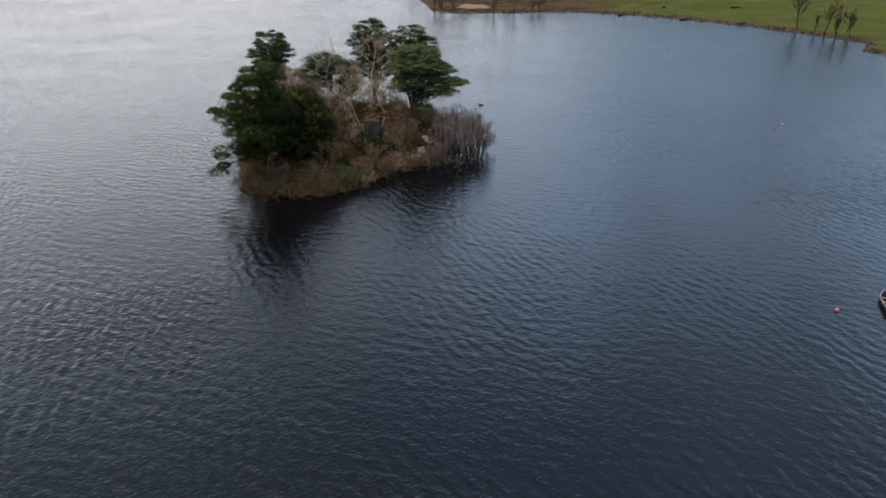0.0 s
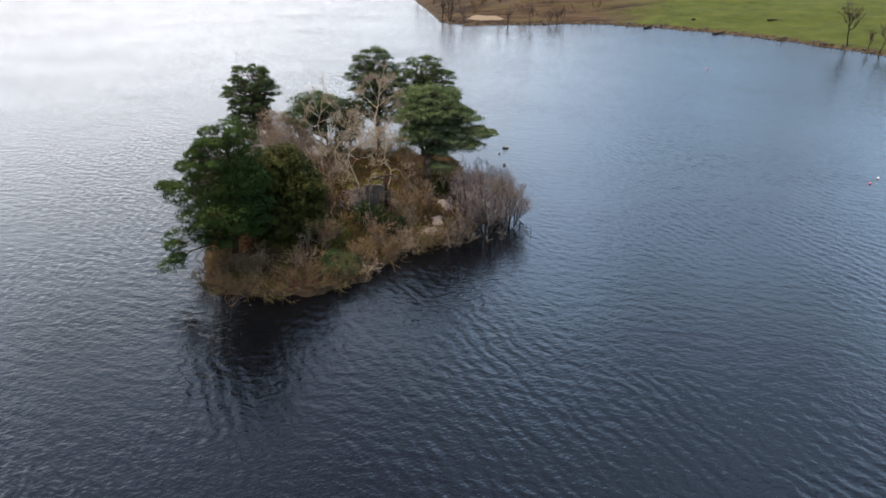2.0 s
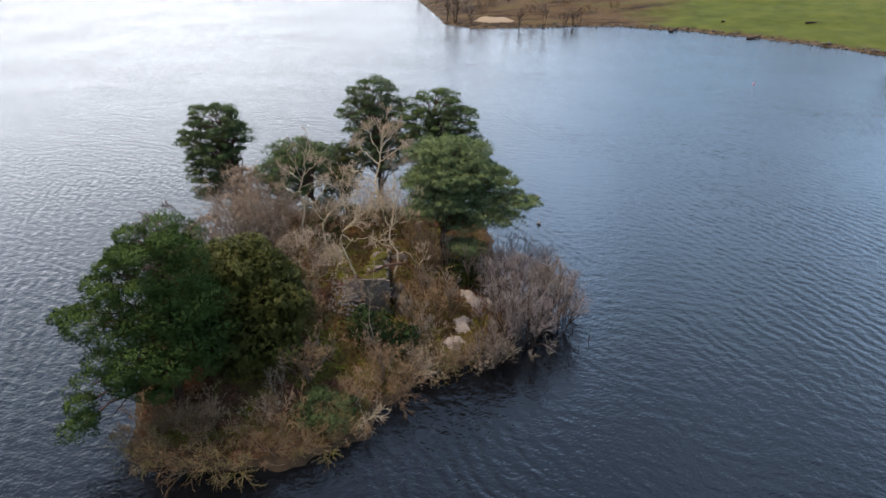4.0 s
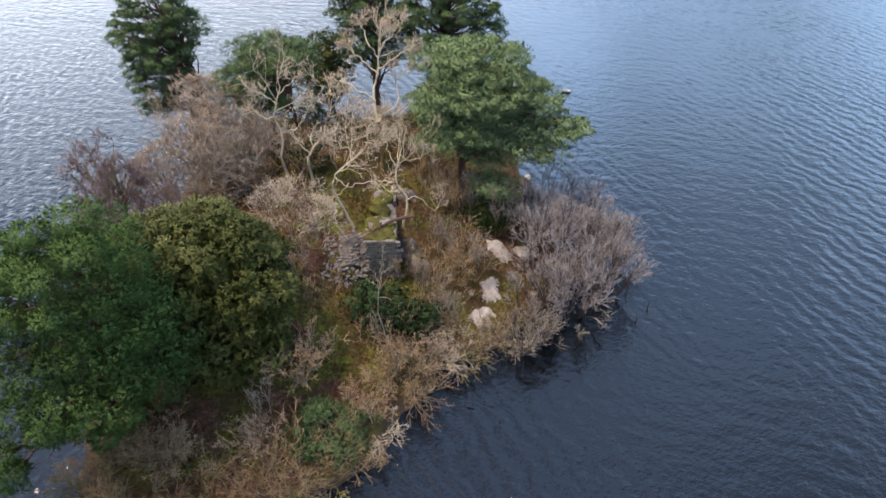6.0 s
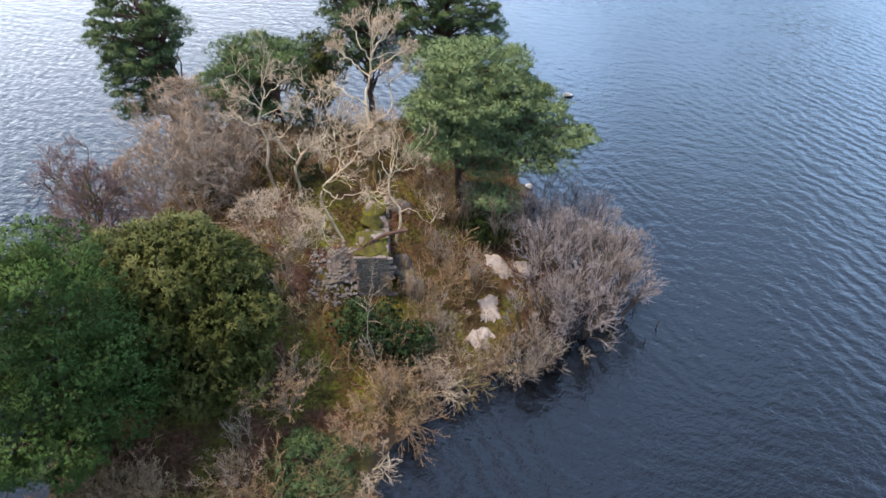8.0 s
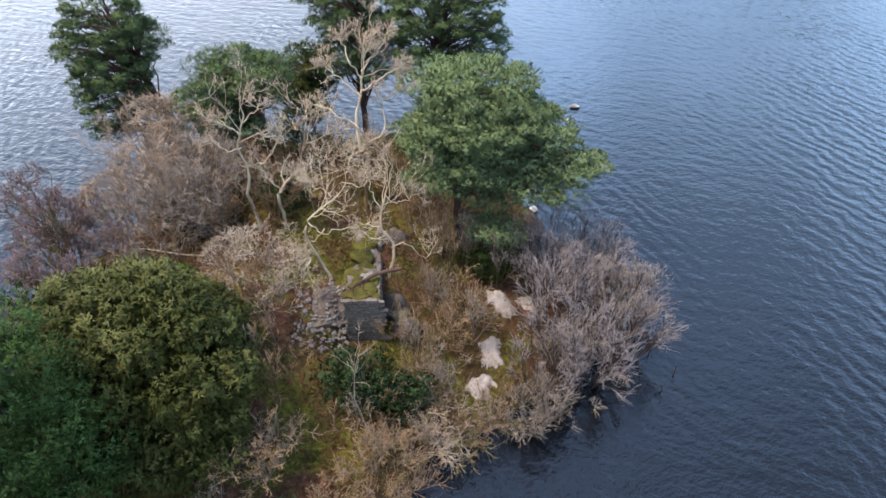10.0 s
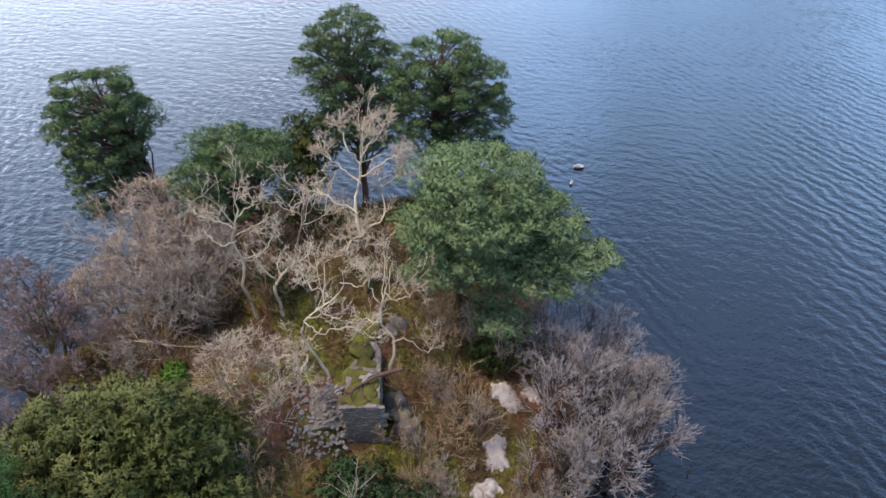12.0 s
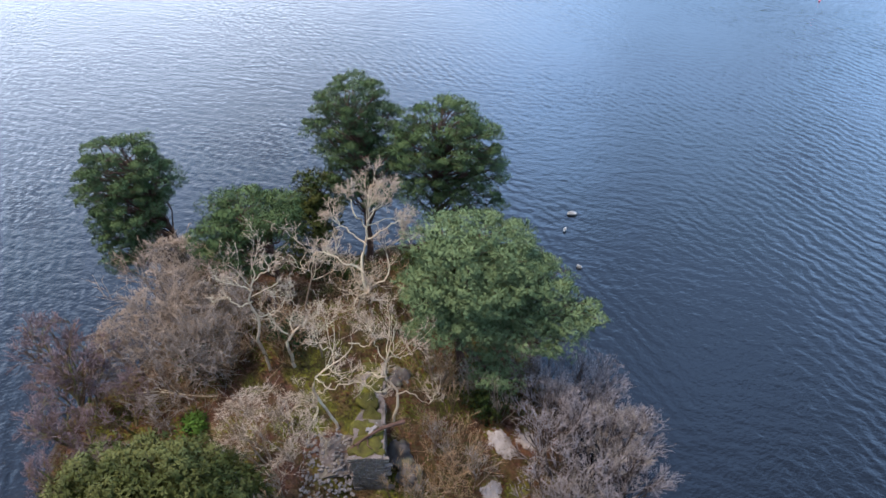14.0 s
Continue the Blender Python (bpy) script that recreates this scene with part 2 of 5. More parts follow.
def make_land():
    """Brown moor that turns into bright pasture further along the shore."""
    m = Nodes("shore_land", 0.95, 0.1)
    m.world_place()
    field = m.ramp(m.noise(0.12, 6, rough=0.65), [(0.3, (0.055, 0.068, 0.008)), (0.55, (0.095, 0.112, 0.012)), (0.75, (0.135, 0.135, 0.022))])
    moor = m.ramp(m.noise(0.07, 8, (0.5, 2.2, 1), 6, 0.75), [(0.34, (0.018, 0.011, 0.007)), (0.46, (0.055, 0.032, 0.015)), (0.54, (0.12, 0.072, 0.028)), (0.64, (0.075, 0.075, 0.018))])
    sep = m.node("ShaderNodeSeparateXYZ")
    m.link(m.place, sep.inputs[0])
    edge = m.maths("ADD", sep.outputs[0], m.maths("MULTIPLY", m.maths("SUBTRACT", m.noise(0.03, 4), 0.5), 90.0))
    edge = m.maths("ADD", edge, m.maths("MULTIPLY", m.maths("SUBTRACT", sep.outputs[1], 240.0), -0.35))
    along = m.maths("DIVIDE", m.maths("SUBTRACT", edge, 66.0), 26.0)
    c = m.mix(m.ramp(along, [(0.0, (0, 0, 0)), (1.0, (1, 1, 1))]), moor, field)
    bank = m.ramp(m.maths("ADD", sep.outputs[2], m.maths("MULTIPLY", m.maths("SUBTRACT", m.noise(0.25, 5), 0.5), 1.6)), [(0.5, (1, 1, 1)), (0.95, (0, 0, 0))])
    mud = m.ramp(m.noise(0.5, 6, rough=0.7), [(0.38, (0.022, 0.016, 0.010)), (0.62, (0.15, 0.10, 0.05))])
    m.colour(m.mix(1.0, m.mix(bank, c, mud), (0.68, 0.66, 0.66), "MULTIPLY"))
    m.bump(m.noise(0.8, 6, rough=0.7), 0.8, 0.4)
    return m.mat


def stone(name, a, b, moss=0.0, lichen=0.0):
    m = Nodes(name, 0.9, 0.1)
    c = m.ramp(m.noise(2.2, 6, rough=0.65), [(0.3, a), (0.7, b)])
    c = m.mix(m.maths("MULTIPLY", m.each(), 0.5), c, tuple(v * 0.5 for v in a))
    if lichen:
        c = m.mix(m.ramp(m.noise(3.5, 4), [(0.60, (0, 0, 0)), (0.66, (lichen,) * 3)]), c, (0.55, 0.54, 0.50))
    if moss:
        c = m.mix(m.ramp(m.noise(1.1, 4), [(0.5, (0, 0, 0)), (0.6, (moss,) * 3)]), c, (0.12, 0.105, 0.018))
    m.colour(c)
    m.bump(m.noise(7, 6, rough=0.7), 0.8, 0.05)
    return m.mat


WATER = make_water()
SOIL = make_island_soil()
LAND = make_land()
STONE = stone("ruin_stone", (0.125, 0.102, 0.088), (0.25, 0.210, 0.185), 0.25, 0.4)
STONE_DARK = stone("slate_stone", (0.098, 0.074, 0.060), (0.175, 0.138, 0.114), 0.2, 0.25)
BOULDER = stone("mossy_boulder", (0.055, 0.045, 0.038), (0.115, 0.095, 0.080), 0.3, 0.12)
ROCK_WET = stone("lake_rock", (0.10, 0.095, 0.085), (0.30, 0.28, 0.25), 0, 1.0)
BANK_STONE = stone("bank_stone", (0.05, 0.042, 0.035), (0.15, 0.125, 0.10))
ROCK_PALE = stone("pale_rock", (0.20, 0.165, 0.14), (0.36, 0.31, 0.27))
SAND = stone("beach_sand", (0.21, 0.15, 0.09), (0.33, 0.24, 0.15))


def plain(name, col, rough=0.5, spec=0.4):
    m = Nodes(name, rough, spec)
    m.colour(m.mix(m.maths("MULTIPLY", m.noise(6, 4), 0.5), col, tuple(v * 0.6 for v in col)))
    return m.mat


def make_moss():
    m = Nodes("cushion_moss", 0.95, 0.1)
    m.colour(m.ramp(m.noise(1.6, 5, rough=0.7), [(0.3, (0.034, 0.026, 0.009)), (0.5, (0.054, 0.047, 0.010)), (0.7, (0.090, 0.080, 0.013))]))
    m.bump(m.noise(9, 5), 0.9, 0.08)
    return m.mat


MOSS = make_moss()


# ---- mesh helpers ----


def mesh_of(name, verts, faces, mat, smooth=False, normals=None):
    """A mesh from arrays: verts (n, 3), faces (m, 3 or 4). normals: one for each vertex, for leaves that shade softly as a clump."""
    me = bpy.data.meshes.new(name)
    verts, faces = np.asarray(verts, np.float32), np.asarray(faces, np.int32)
    me.vertices.add(len(verts))
    me.vertices.foreach_set("co", verts.ravel())
    me.loops.add(faces.size)
    me.loops.foreach_set("vertex_index", faces.ravel())
    me.polygons.add(len(faces))
    me.polygons.foreach_set("loop_start", np.arange(len(faces), dtype=np.int32) * faces.shape[1])
    if smooth:
        me.polygons.foreach_set("use_smooth", np.ones(len(faces), dtype=bool))
    me.update(calc_edges=True)
    if normals is not None:
        me.polygons.foreach_set("use_smooth", np.ones(len(faces), dtype=bool))
        me.normals_split_custom_set_from_vertices(normals.astype(np.float32))
    me.materials.append(mat)
    return me


def turned_out(verts, faces, normals):
    """The same faces, each wound so that it faces the way of its normals."""
    a, b, c = verts[faces[:, 0]], verts[faces[:, 1]], verts[faces[:, 2]]
    wrong = (np.cross(b - a, c - a) * normals[faces[:, 0]]).sum(1) < 0
    return np.where(wrong[:, None], faces[:, ::-1], faces)


def child(name, me, parent, label=""):
    ob = new(name, me)
    ob.parent = parent
    return tagged(ob, label)


def thing(name, at, label, category, group=""):
    root = new(name)
    root.empty_display_size = 0.3
    root.location = at
    return tagged(root, label, category, group)


def unit(v):
    return v / np.maximum(np.linalg.norm(v, axis=-1, keepdims=True), 1e-9)


def tubes(pts, rad, sides):
    """Tapered tubes along many lines at once: pts (b, n, 3), rad (b, n)."""
    b, n, _ = pts.shape
    tan = unit(np.gradient(pts, axis=1))
    ref = np.where(np.abs(tan[..., 2:3]) > 0.9, [[[1.0, 0, 0]]], [[[0, 0, 1.0]]])
    u = unit(np.cross(tan, ref))
    v = np.cross(tan, u)
    a = np.arange(sides) * 2 * np.pi / sides
    ring = np.cos(a)[:, None] * u[:, :, None] + np.sin(a)[:, None] * v[:, :, None]
    verts = (pts[:, :, None] + rad[:, :, None, None] * ring).reshape(-1, 3)
    base = (np.arange(b)[:, None, None] * n + np.arange(n - 1)[None, :, None]) * sides
    k = np.arange(sides)[None, None]
    k2 = (k + 1) % sides
    faces = np.stack([base + k, base + k2, base + sides + k2, base + sides + k], -1).reshape(-1, 4)
    return verts, faces


def spikes(pts, rad):
    """Fine straight twigs that end in a point, three triangles each: pts (b, 2, 3), rad (b, 2)."""
    b = len(pts)
    way = unit(pts[:, 1] - pts[:, 0])
    u = unit(np.cross(way, np.where(np.abs(way[:, 2:3]) > 0.9, [[1.0, 0, 0]], [[0, 0, 1.0]])))
    w = np.cross(way, u)
    a = np.arange(3) * 2 * np.pi / 3
    ring = pts[:, :1] + rad[:, :1, None] * 1.3 * (np.cos(a)[None, :, None] * u[:, None] + np.sin(a)[None, :, None] * w[:, None])
    verts = np.concatenate([ring, pts[:, 1:]], 1).reshape(-1, 3)
    k = np.arange(b)[:, None, None] * 4
    return verts, (k + np.array([(0, 1, 3), (1, 2, 3), (2, 0, 3)])[None]).reshape(-1, 3)


def in_threes(verts, faces):
    return verts, np.concatenate([faces[:, [0, 1, 2]], faces[:, [0, 2, 3]]])


def joined(pieces):
    verts, faces, count = [], [], 0
    for v, f in pieces:
        verts.append(v)
        faces.append(f + count)
        count += len(v)
    return np.concatenate(verts), np.concatenate(faces)


def lines(start, way, length, n, wiggle, lift, rng):
    """Wandering lines: start (b, 3), way (b, 3), length (b)."""
    pts, d = [start], unit(way)
    for _ in range(n - 1):
        d = unit(d + wiggle * rng.normal(size=d.shape) + [0, 0, lift])
        pts.append(pts[-1] + d * (length / (n - 1))[:, None])
    return np.stack(pts, 1)


def grow(pts, rad, each, length, spread, n, wiggle, lift, thin, rng, low=0.25, least=0.008):
    """Branches that leave the given ones: each a parent, length as a share of the parent's."""
    b, m, _ = pts.shape
    who = np.repeat(np.arange(b), each)
    s = low + (1 - low) * rng.random(len(who)) ** 0.8
    f = s * (m - 1)
    i = np.minimum(f.astype(int), m - 2)
    w = (f - i)[:, None]
    start = pts[who, i] * (1 - w) + pts[who, i + 1] * w
    tan = unit(pts[who, i + 1] - pts[who, i])
    side = unit(np.cross(tan, rng.normal(size=tan.shape)))
    ang = np.radians(spread * (0.6 + 0.7 * rng.random(len(who))))[:, None]
    whole = np.linalg.norm(np.diff(pts, axis=1), axis=2).sum(1)[who]
    long = whole * length * (1.15 - 0.6 * s) * (0.6 + 0.7 * rng.random(len(who)))
    new_pts = lines(start, np.cos(ang) * tan + np.sin(ang) * side, long, n, wiggle, lift, rng)
    r0 = np.maximum((rad[who, i] * (1 - w[:, 0]) + rad[who, i + 1] * w[:, 0]) * thin, least)
    new_rad = r0[:, None] * np.linspace(1, 0.4, n)
    return new_pts, np.maximum(new_rad, least * 0.6)


def bare_meshes(name, seed, height, stems, lean, wood, twig, counts, lengths, spread, wiggle, lift, radius, low=0.3, twig_size=0.018, bole=0.72, foot=None, sway=0.5, thin=0.72, dome=None):
    """The meshes of a leafless tree: its trunk or stems, its limbs and its fine twigs."""
    rng = np.random.default_rng(seed)
    tree = stems < 5
    knots = 9 if tree else 6
    a = rng.random(stems) * 6.283
    way = np.stack([np.cos(a) * lean, np.sin(a) * lean, np.ones(stems)], 1)
    start = np.stack([np.cos(a) * 0.25, np.sin(a) * 0.25, np.full(stems, -0.4)], 1) * (stems > 1) + np.array([0, 0, -0.4]) * (stems == 1)
    trunk = lines(start, way, np.full(stems, height * bole) * (0.75 + 0.4 * rng.random(stems)), knots, wiggle * sway, 0.05, rng)
    rad = radius * np.linspace(1.0, 0.28, knots)[None] * (0.7 + 0.5 * rng.random((stems, 1)))
    rad[:, 0] *= 1.35
    level, limbs, fine = [(trunk, rad)], [], []
    for k, (c, ln) in enumerate(zip(counts, lengths)):
        last = k >= len(counts) - 2
        n = (9 if stems < 3 else 6 if stems == 3 else 4) if not last else (3 if stems > 3 else 5) if k < len(counts) - 1 else 2
        p, r = grow(*level[-1], c, ln, spread, n, wiggle, lift, thin if k < 2 else 0.6, rng, low if k == 0 else 0.3 if tree else 0.2,
                    twig_size * 0.7 if k == len(counts) - 1 else twig_size * 1.7 if last else 0.014 if stems == 3 else 0.022)
        if dome and not last:
            wide, high = dome
            reach = np.sqrt((p[..., 0] / wide) ** 2 + (p[..., 1] / wide) ** 2 + (np.maximum(p[..., 2] - 0.35 * high, 0) / (0.65 * high)) ** 2)[..., None]
            heart = np.array([0, 0, 0.35 * high])
            over = np.maximum(reach - 0.85, 0)
            p = heart + (p - heart) * (reach - over + 0.22 * np.tanh(over)) / np.maximum(reach, 1e-6)
        level.append((p, r))
        if k == len(counts) - 1:
            fine.append(spikes(p, r))
        elif last:
            fine.append(in_threes(*tubes(p, r, 3)))
        else:
            limbs.append(tubes(p, r, 5 if tree else 3))
    if len(counts) < 4 and stems > 3:
        return [mesh_of(name + "_stem", *joined([tubes(trunk, rad, 4)] + limbs), wood, True), None, mesh_of(name + "_crown", *joined(fine), twig)]
    return [mesh_of(name + "_trunk", *tubes(trunk, rad, 8 if tree else 4), foot or wood, True), mesh_of(name + "_limb", *joined(limbs), wood, True) if limbs else None,
            mesh_of(name + "_crown", *joined(fine), twig)]


def put_bare(name, meshes, x, y, z, turn, size, label, group="", tall=1.0):
    root = thing(name, (x, y, z), label, "tree" if "tree" in name else "shrub", group)
    root.rotation_euler = (0, 0, radians(turn))
    root.scale = (size, size, size * tall)
    for part_name, me in zip(("trunk", "limb", "crown"), meshes):
        if me:
            child(part_name, me, root)
    return root


def blades(centres, ways, length, width, rng, facing=None):
    """Narrow pointed leaves, a triangle each: centres and ways (n, 3)."""
    n = len(centres)
    w = unit(ways)
    side = unit(np.cross(w, rng.normal(size=w.shape) if facing is None else facing + 0.45 * rng.normal(size=w.shape)))
    ln = (length * (0.7 + 0.6 * rng.random(n)))[:, None]
    wd = (width * (0.7 + 0.6 * rng.random(n)))[:, None]
    v = np.stack([centres + side * wd, centres + w * ln, centres - side * wd], 1).reshape(-1, 3)
    return v, np.arange(3 * n).reshape(-1, 3)


def crown_points(blobs, count, rng, shell=0.55, under=0.6, gap=0.0):
    """Points in the outer part of some ellipsoids, fewer underneath, none deep inside another one, and none nearer than gap to the next (as many as find room)."""
    blobs = np.array(blobs, float)
    size = (blobs[:, 3] * blobs[:, 4] * blobs[:, 5]) ** 0.5
    out = np.empty((0, 3))
    for _ in range(count * 12):
        if len(out) >= count:
            break
        b = blobs[rng.choice(len(blobs), p=size / size.sum())]
        d = unit(rng.normal(size=3))
        if d[2] < -0.25 and rng.random() > under:
            continue
        p = b[:3] + d * b[3:] * (shell + (1 - shell) * rng.random() ** 0.6)
        inside = (((p - blobs[:, :3]) / blobs[:, 3:]) ** 2).sum(1) < 0.18
        if inside.any() or (len(out) and (np.linalg.norm((out - p) * [1, 1, 1.5], axis=1) < gap).any()):
            continue
        out = np.concatenate([out, p[None]])
    return out


def evergreen(name, label, base, top, blobs, pads, pad_size, tufts, per_tuft, leaf, leaf_mat, seed, trunk_r=0.24, limb_share=0.7, flat=0.52, bark_mat=None, droop=0.0, shell=0.6, under=-0.2, apart=0.0, lumpy=0.30, deep=0.78):
    """A tree that keeps its leaves: trunk and limbs in one part, the leafy crown in another. blobs: the crown's masses, in the world's metres."""
    rng = np.random.default_rng(seed)
    base, top = np.array(base, float), np.array(top, float)
    root = thing(name, base, label, "tree")
    s = np.linspace(0, 1, 12)[:, None]
    bend = np.array([rng.normal() * 0.5, rng.normal() * 0.5, 0])
    spine = base + (top - base) * s + bend * np.sin(s * np.pi) + rng.normal(size=(12, 3)) * [0.10, 0.10, 0] * (s > 0.05)
    spine[0, 2] -= 0.5
    r = trunk_r * (1.0 - 0.85 * s[:, 0])
    r[0] *= 1.4
    pieces = [tubes(spine[None], r[None], 9)]
    centres = crown_points(blobs, pads, rng, shell, gap=apart)
    pads = len(centres)
    ends = centres[rng.random(pads) < limb_share]
    f = np.clip((ends[:, 2] - base[2]) / (top[2] - base[2]) - 0.10 - 0.16 * rng.random(len(ends)), 0.18, 0.97)
    at = np.stack([np.interp(f, s[:, 0], spine[:, k]) for k in range(3)], 1)
    u = np.linspace(0, 1, 7)[None, :, None]
    limb = at[:, None] * (1 - u) + ends[:, None] * u
    limb[..., 2] += np.sin(u[..., 0] * np.pi) * 0.10 * np.linalg.norm(ends - at, axis=1)[:, None] * (1 - 2 * droop)
    limb[:, 1:-1] += rng.normal(size=limb[:, 1:-1].shape) * 0.14
    lr = (0.035 + 0.014 * np.linalg.norm(ends - at, axis=1))[:, None] * np.linspace(1, 0.3, 7)[None]
    pieces.append(tubes(limb, lr, 5))
    sub, sr = grow(limb, lr, 4, 0.35, 50, 4, 0.2, 0.03, 0.55, rng, 0.4, 0.012)
    pieces.append(tubes(sub, sr, 3))
    v, fc = joined(pieces)
    child("trunk", mesh_of(name + "_trunk", v - base, fc, bark_mat or BARK_PINE, True), root)
    size = pad_size * (0.6 + 0.8 * rng.random(pads))
    n = pads * tufts
    who = np.repeat(np.arange(pads), tufts)
    d = rng.normal(size=(n, 3)) + [0, 0, 0.3]
    d[:, 2] = np.where(d[:, 2] < under, under * rng.random(n), d[:, 2])
    d = unit(d)
    lump = 1 + lumpy * np.sin(7 * d[:, :1] + who[:, None]) * np.sin(6 * d[:, 1:2] + 2 * who[:, None])
    tuft = centres[who] + d * size[who][:, None] * [1, 1, flat] * lump * (deep + (1.02 - deep) * np.sqrt(rng.random((n, 1))))
    tuft[:, 2] -= droop * (np.linalg.norm((tuft - centres[who])[:, :2], axis=1)) * 0.6
    w2 = np.repeat(np.arange(n), per_tuft)
    ways = unit(d[w2] * 0.9 + rng.normal(size=(len(w2), 3)) * 0.75 + [0, 0, 0.25 - droop])
    v, fc = blades(tuft[w2] + rng.normal(size=(len(w2), 3)) * leaf[0] * 0.3, ways, leaf[0], leaf[1], rng, d[w2] + [0, 0, 0.3])
    soft = unit(unit(d / [1, 1, flat])[w2] + 0.18 * rng.normal(size=(len(w2), 3)))
    soft = np.repeat(soft, 3, axis=0)
    fc = turned_out(v, fc, soft)
    child("crown", mesh_of(name + "_crown", v - base, fc, leaf_mat, normals=soft), root)
    return root


# ---- the lie of the land ----
def smooth01(x):
    x = np.clip(x, 0, 1)
    return x * x * (3 - 2 * x)


def ripple(x, y, s):
    """A cheap smooth unevenness between about -1 and 1, of a size of s metres."""
    return (np.sin(x / s * 2.1 + 1.3 * np.sin(y / s * 1.7)) + np.sin(y / s * 2.6 + 1.1 * np.sin(x / s * 1.9 + 2)) + np.sin((x + y) / s * 1.2 + 0.7)) / 3


def inside_by(poly, x, y):
    """How far points lie inside a closed outline; negative outside."""
    p = np.array(poly, float)
    q = np.roll(p, -1, axis=0)
    best = np.full(np.shape(x), 1e9)
    odd = np.zeros(np.shape(x), bool)
    for (ax, ay), (bx, by) in zip(p, q):
        ex, ey = bx - ax, by - ay
        t = np.clip(((x - ax) * ex + (y - ay) * ey) / (ex * ex + ey * ey), 0, 1)
        best = np.minimum(best, np.hypot(x - ax - t * ex, y - ay - t * ey))
        with np.errstate(divide="ignore", invalid="ignore"):
            odd ^= ((ay > y) != (by > y)) & (x < ex * (y - ay) / (ey if ey else 1e-9) + ax)
    return np.where(odd, best, -best)


ISLAND = [(-24.0, 53.2), (-22.9, 50.8), (-21.2, 49.3), (-17, 49), (-12, 49), (-8.3, 50.6), (-6, 52), (-5.6, 54.6), (-3.2, 56.8), (-1, 59.6), (2.5, 60.6), (5.5, 62.5),
          (7.6, 66), (8, 70), (7, 75), (6.6, 81), (6.5, 87), (4.5, 92), (0, 93.6), (-4.5, 92.4), (-9, 91.4), (-13, 91.4), (-19, 93), (-23.5, 91.5), (-24.8, 87), (-24.4, 82), (-25, 77.5), (-28.4, 74.5), (-29.6, 72), (-28.6, 68), (-26.6, 64), (-25.4, 59.5)]
LAKE = [(150, -260), (160, 0), (146, 90), (131.6, 148), (129.5, 154), (139, 168), (134.5, 177), (131, 184), (127, 192), (118.5, 206), (103, 224), (88, 237), (68, 249), (50, 249), (30, 247), (15, 247),
        (6, 258), (2, 290), (-6, 345), (-40, 470), (-260, 560), (-520, 320), (-560, -200), (-200, -520)]


def island_height(x, y):
    d = inside_by(ISLAND, x, y) + 0.55 * ripple(x, y, 2.3) + 0.3 * ripple(y, x, 0.9)
    h = 4.3 * smooth01(d / 15.0) + 0.35 * smooth01(d / 0.9)
    h = h + smooth01(d / 4) * (0.28 * ripple(x, y, 3.1) + 0.10 * ripple(y + 4, x, 0.8))
    return np.where(d > 0, h, np.maximum(d * 0.55, -2.5))


def gz(x, y):
    return float(island_height(np.array([float(x)]), np.array([float(y)]))[0])


def land_height(x, y):
    d = -inside_by(LAKE, x, y) + 0.8 * ripple(x, y, 5.0) + 0.5 * ripple(y, x, 2.1)
    h = 0.55 * smooth01(d / 1.5) + 0.105 * np.clip(d, 0, 60) + 0.05 * np.clip(d - 60, 0, 200) + 40 * smooth01((d - 250) / 900)
    h = h + smooth01(d / 20) * (0.5 * ripple(x, y, 14) + 0.2 * ripple(y, x, 4)) + smooth01((d - 150) / 600) * 12 * ripple(x, y, 240)
    return np.where(d > 0, h, np.maximum(d * 0.25, -4.0))


def grid_mesh(name, xs, ys, height, mat):
    gx, gy = np.meshgrid(xs, ys, indexing="ij")
    v = np.stack([gx.ravel(), gy.ravel(), height(gx, gy).ravel()], 1)
    i = np.arange(len(xs) - 1)[:, None] * len(ys) + np.arange(len(ys) - 1)[None]
    f = np.stack([i, i + len(ys), i + len(ys) + 1, i + 1], -1).reshape(-1, 4)
    return mesh_of(name, v, f, mat, True)


def stretch(*runs):
    """Coordinates with a step of their own in each run (from, to, step)."""
    return np.unique(np.concatenate([np.arange(a, b, s) for a, b, s in runs]))


ground = new("ground", grid_mesh("ground", stretch((-4000, -600, 200), (-600, -20, 20), (-20, 180, 1.6), (180, 600, 20), (600, 4001, 200)),
                                 stretch((-4000, -500, 200), (-500, 130, 18), (130, 300, 1.6), (300, 600, 15), (600, 4001, 200)), land_height, LAND))
tagged(ground, "lake bed and shore rising into brown moor and green pasture", "ground", kind="structure")
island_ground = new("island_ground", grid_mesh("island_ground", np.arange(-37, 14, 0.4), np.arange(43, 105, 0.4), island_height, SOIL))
tagged(island_ground, "wooded island mound of leaf litter, dead grass and moss", "ground", kind="structure")
water = new("water", mesh_of("water", [(-4000, -4000, 0), (4000, -4000, 0), (4000, 4000, 0), (-4000, 4000, 0)], [(0, 1, 2, 3)], WATER))
tagged(water, "dark rippled lake water reflecting a pale sky", "water", kind="structure")

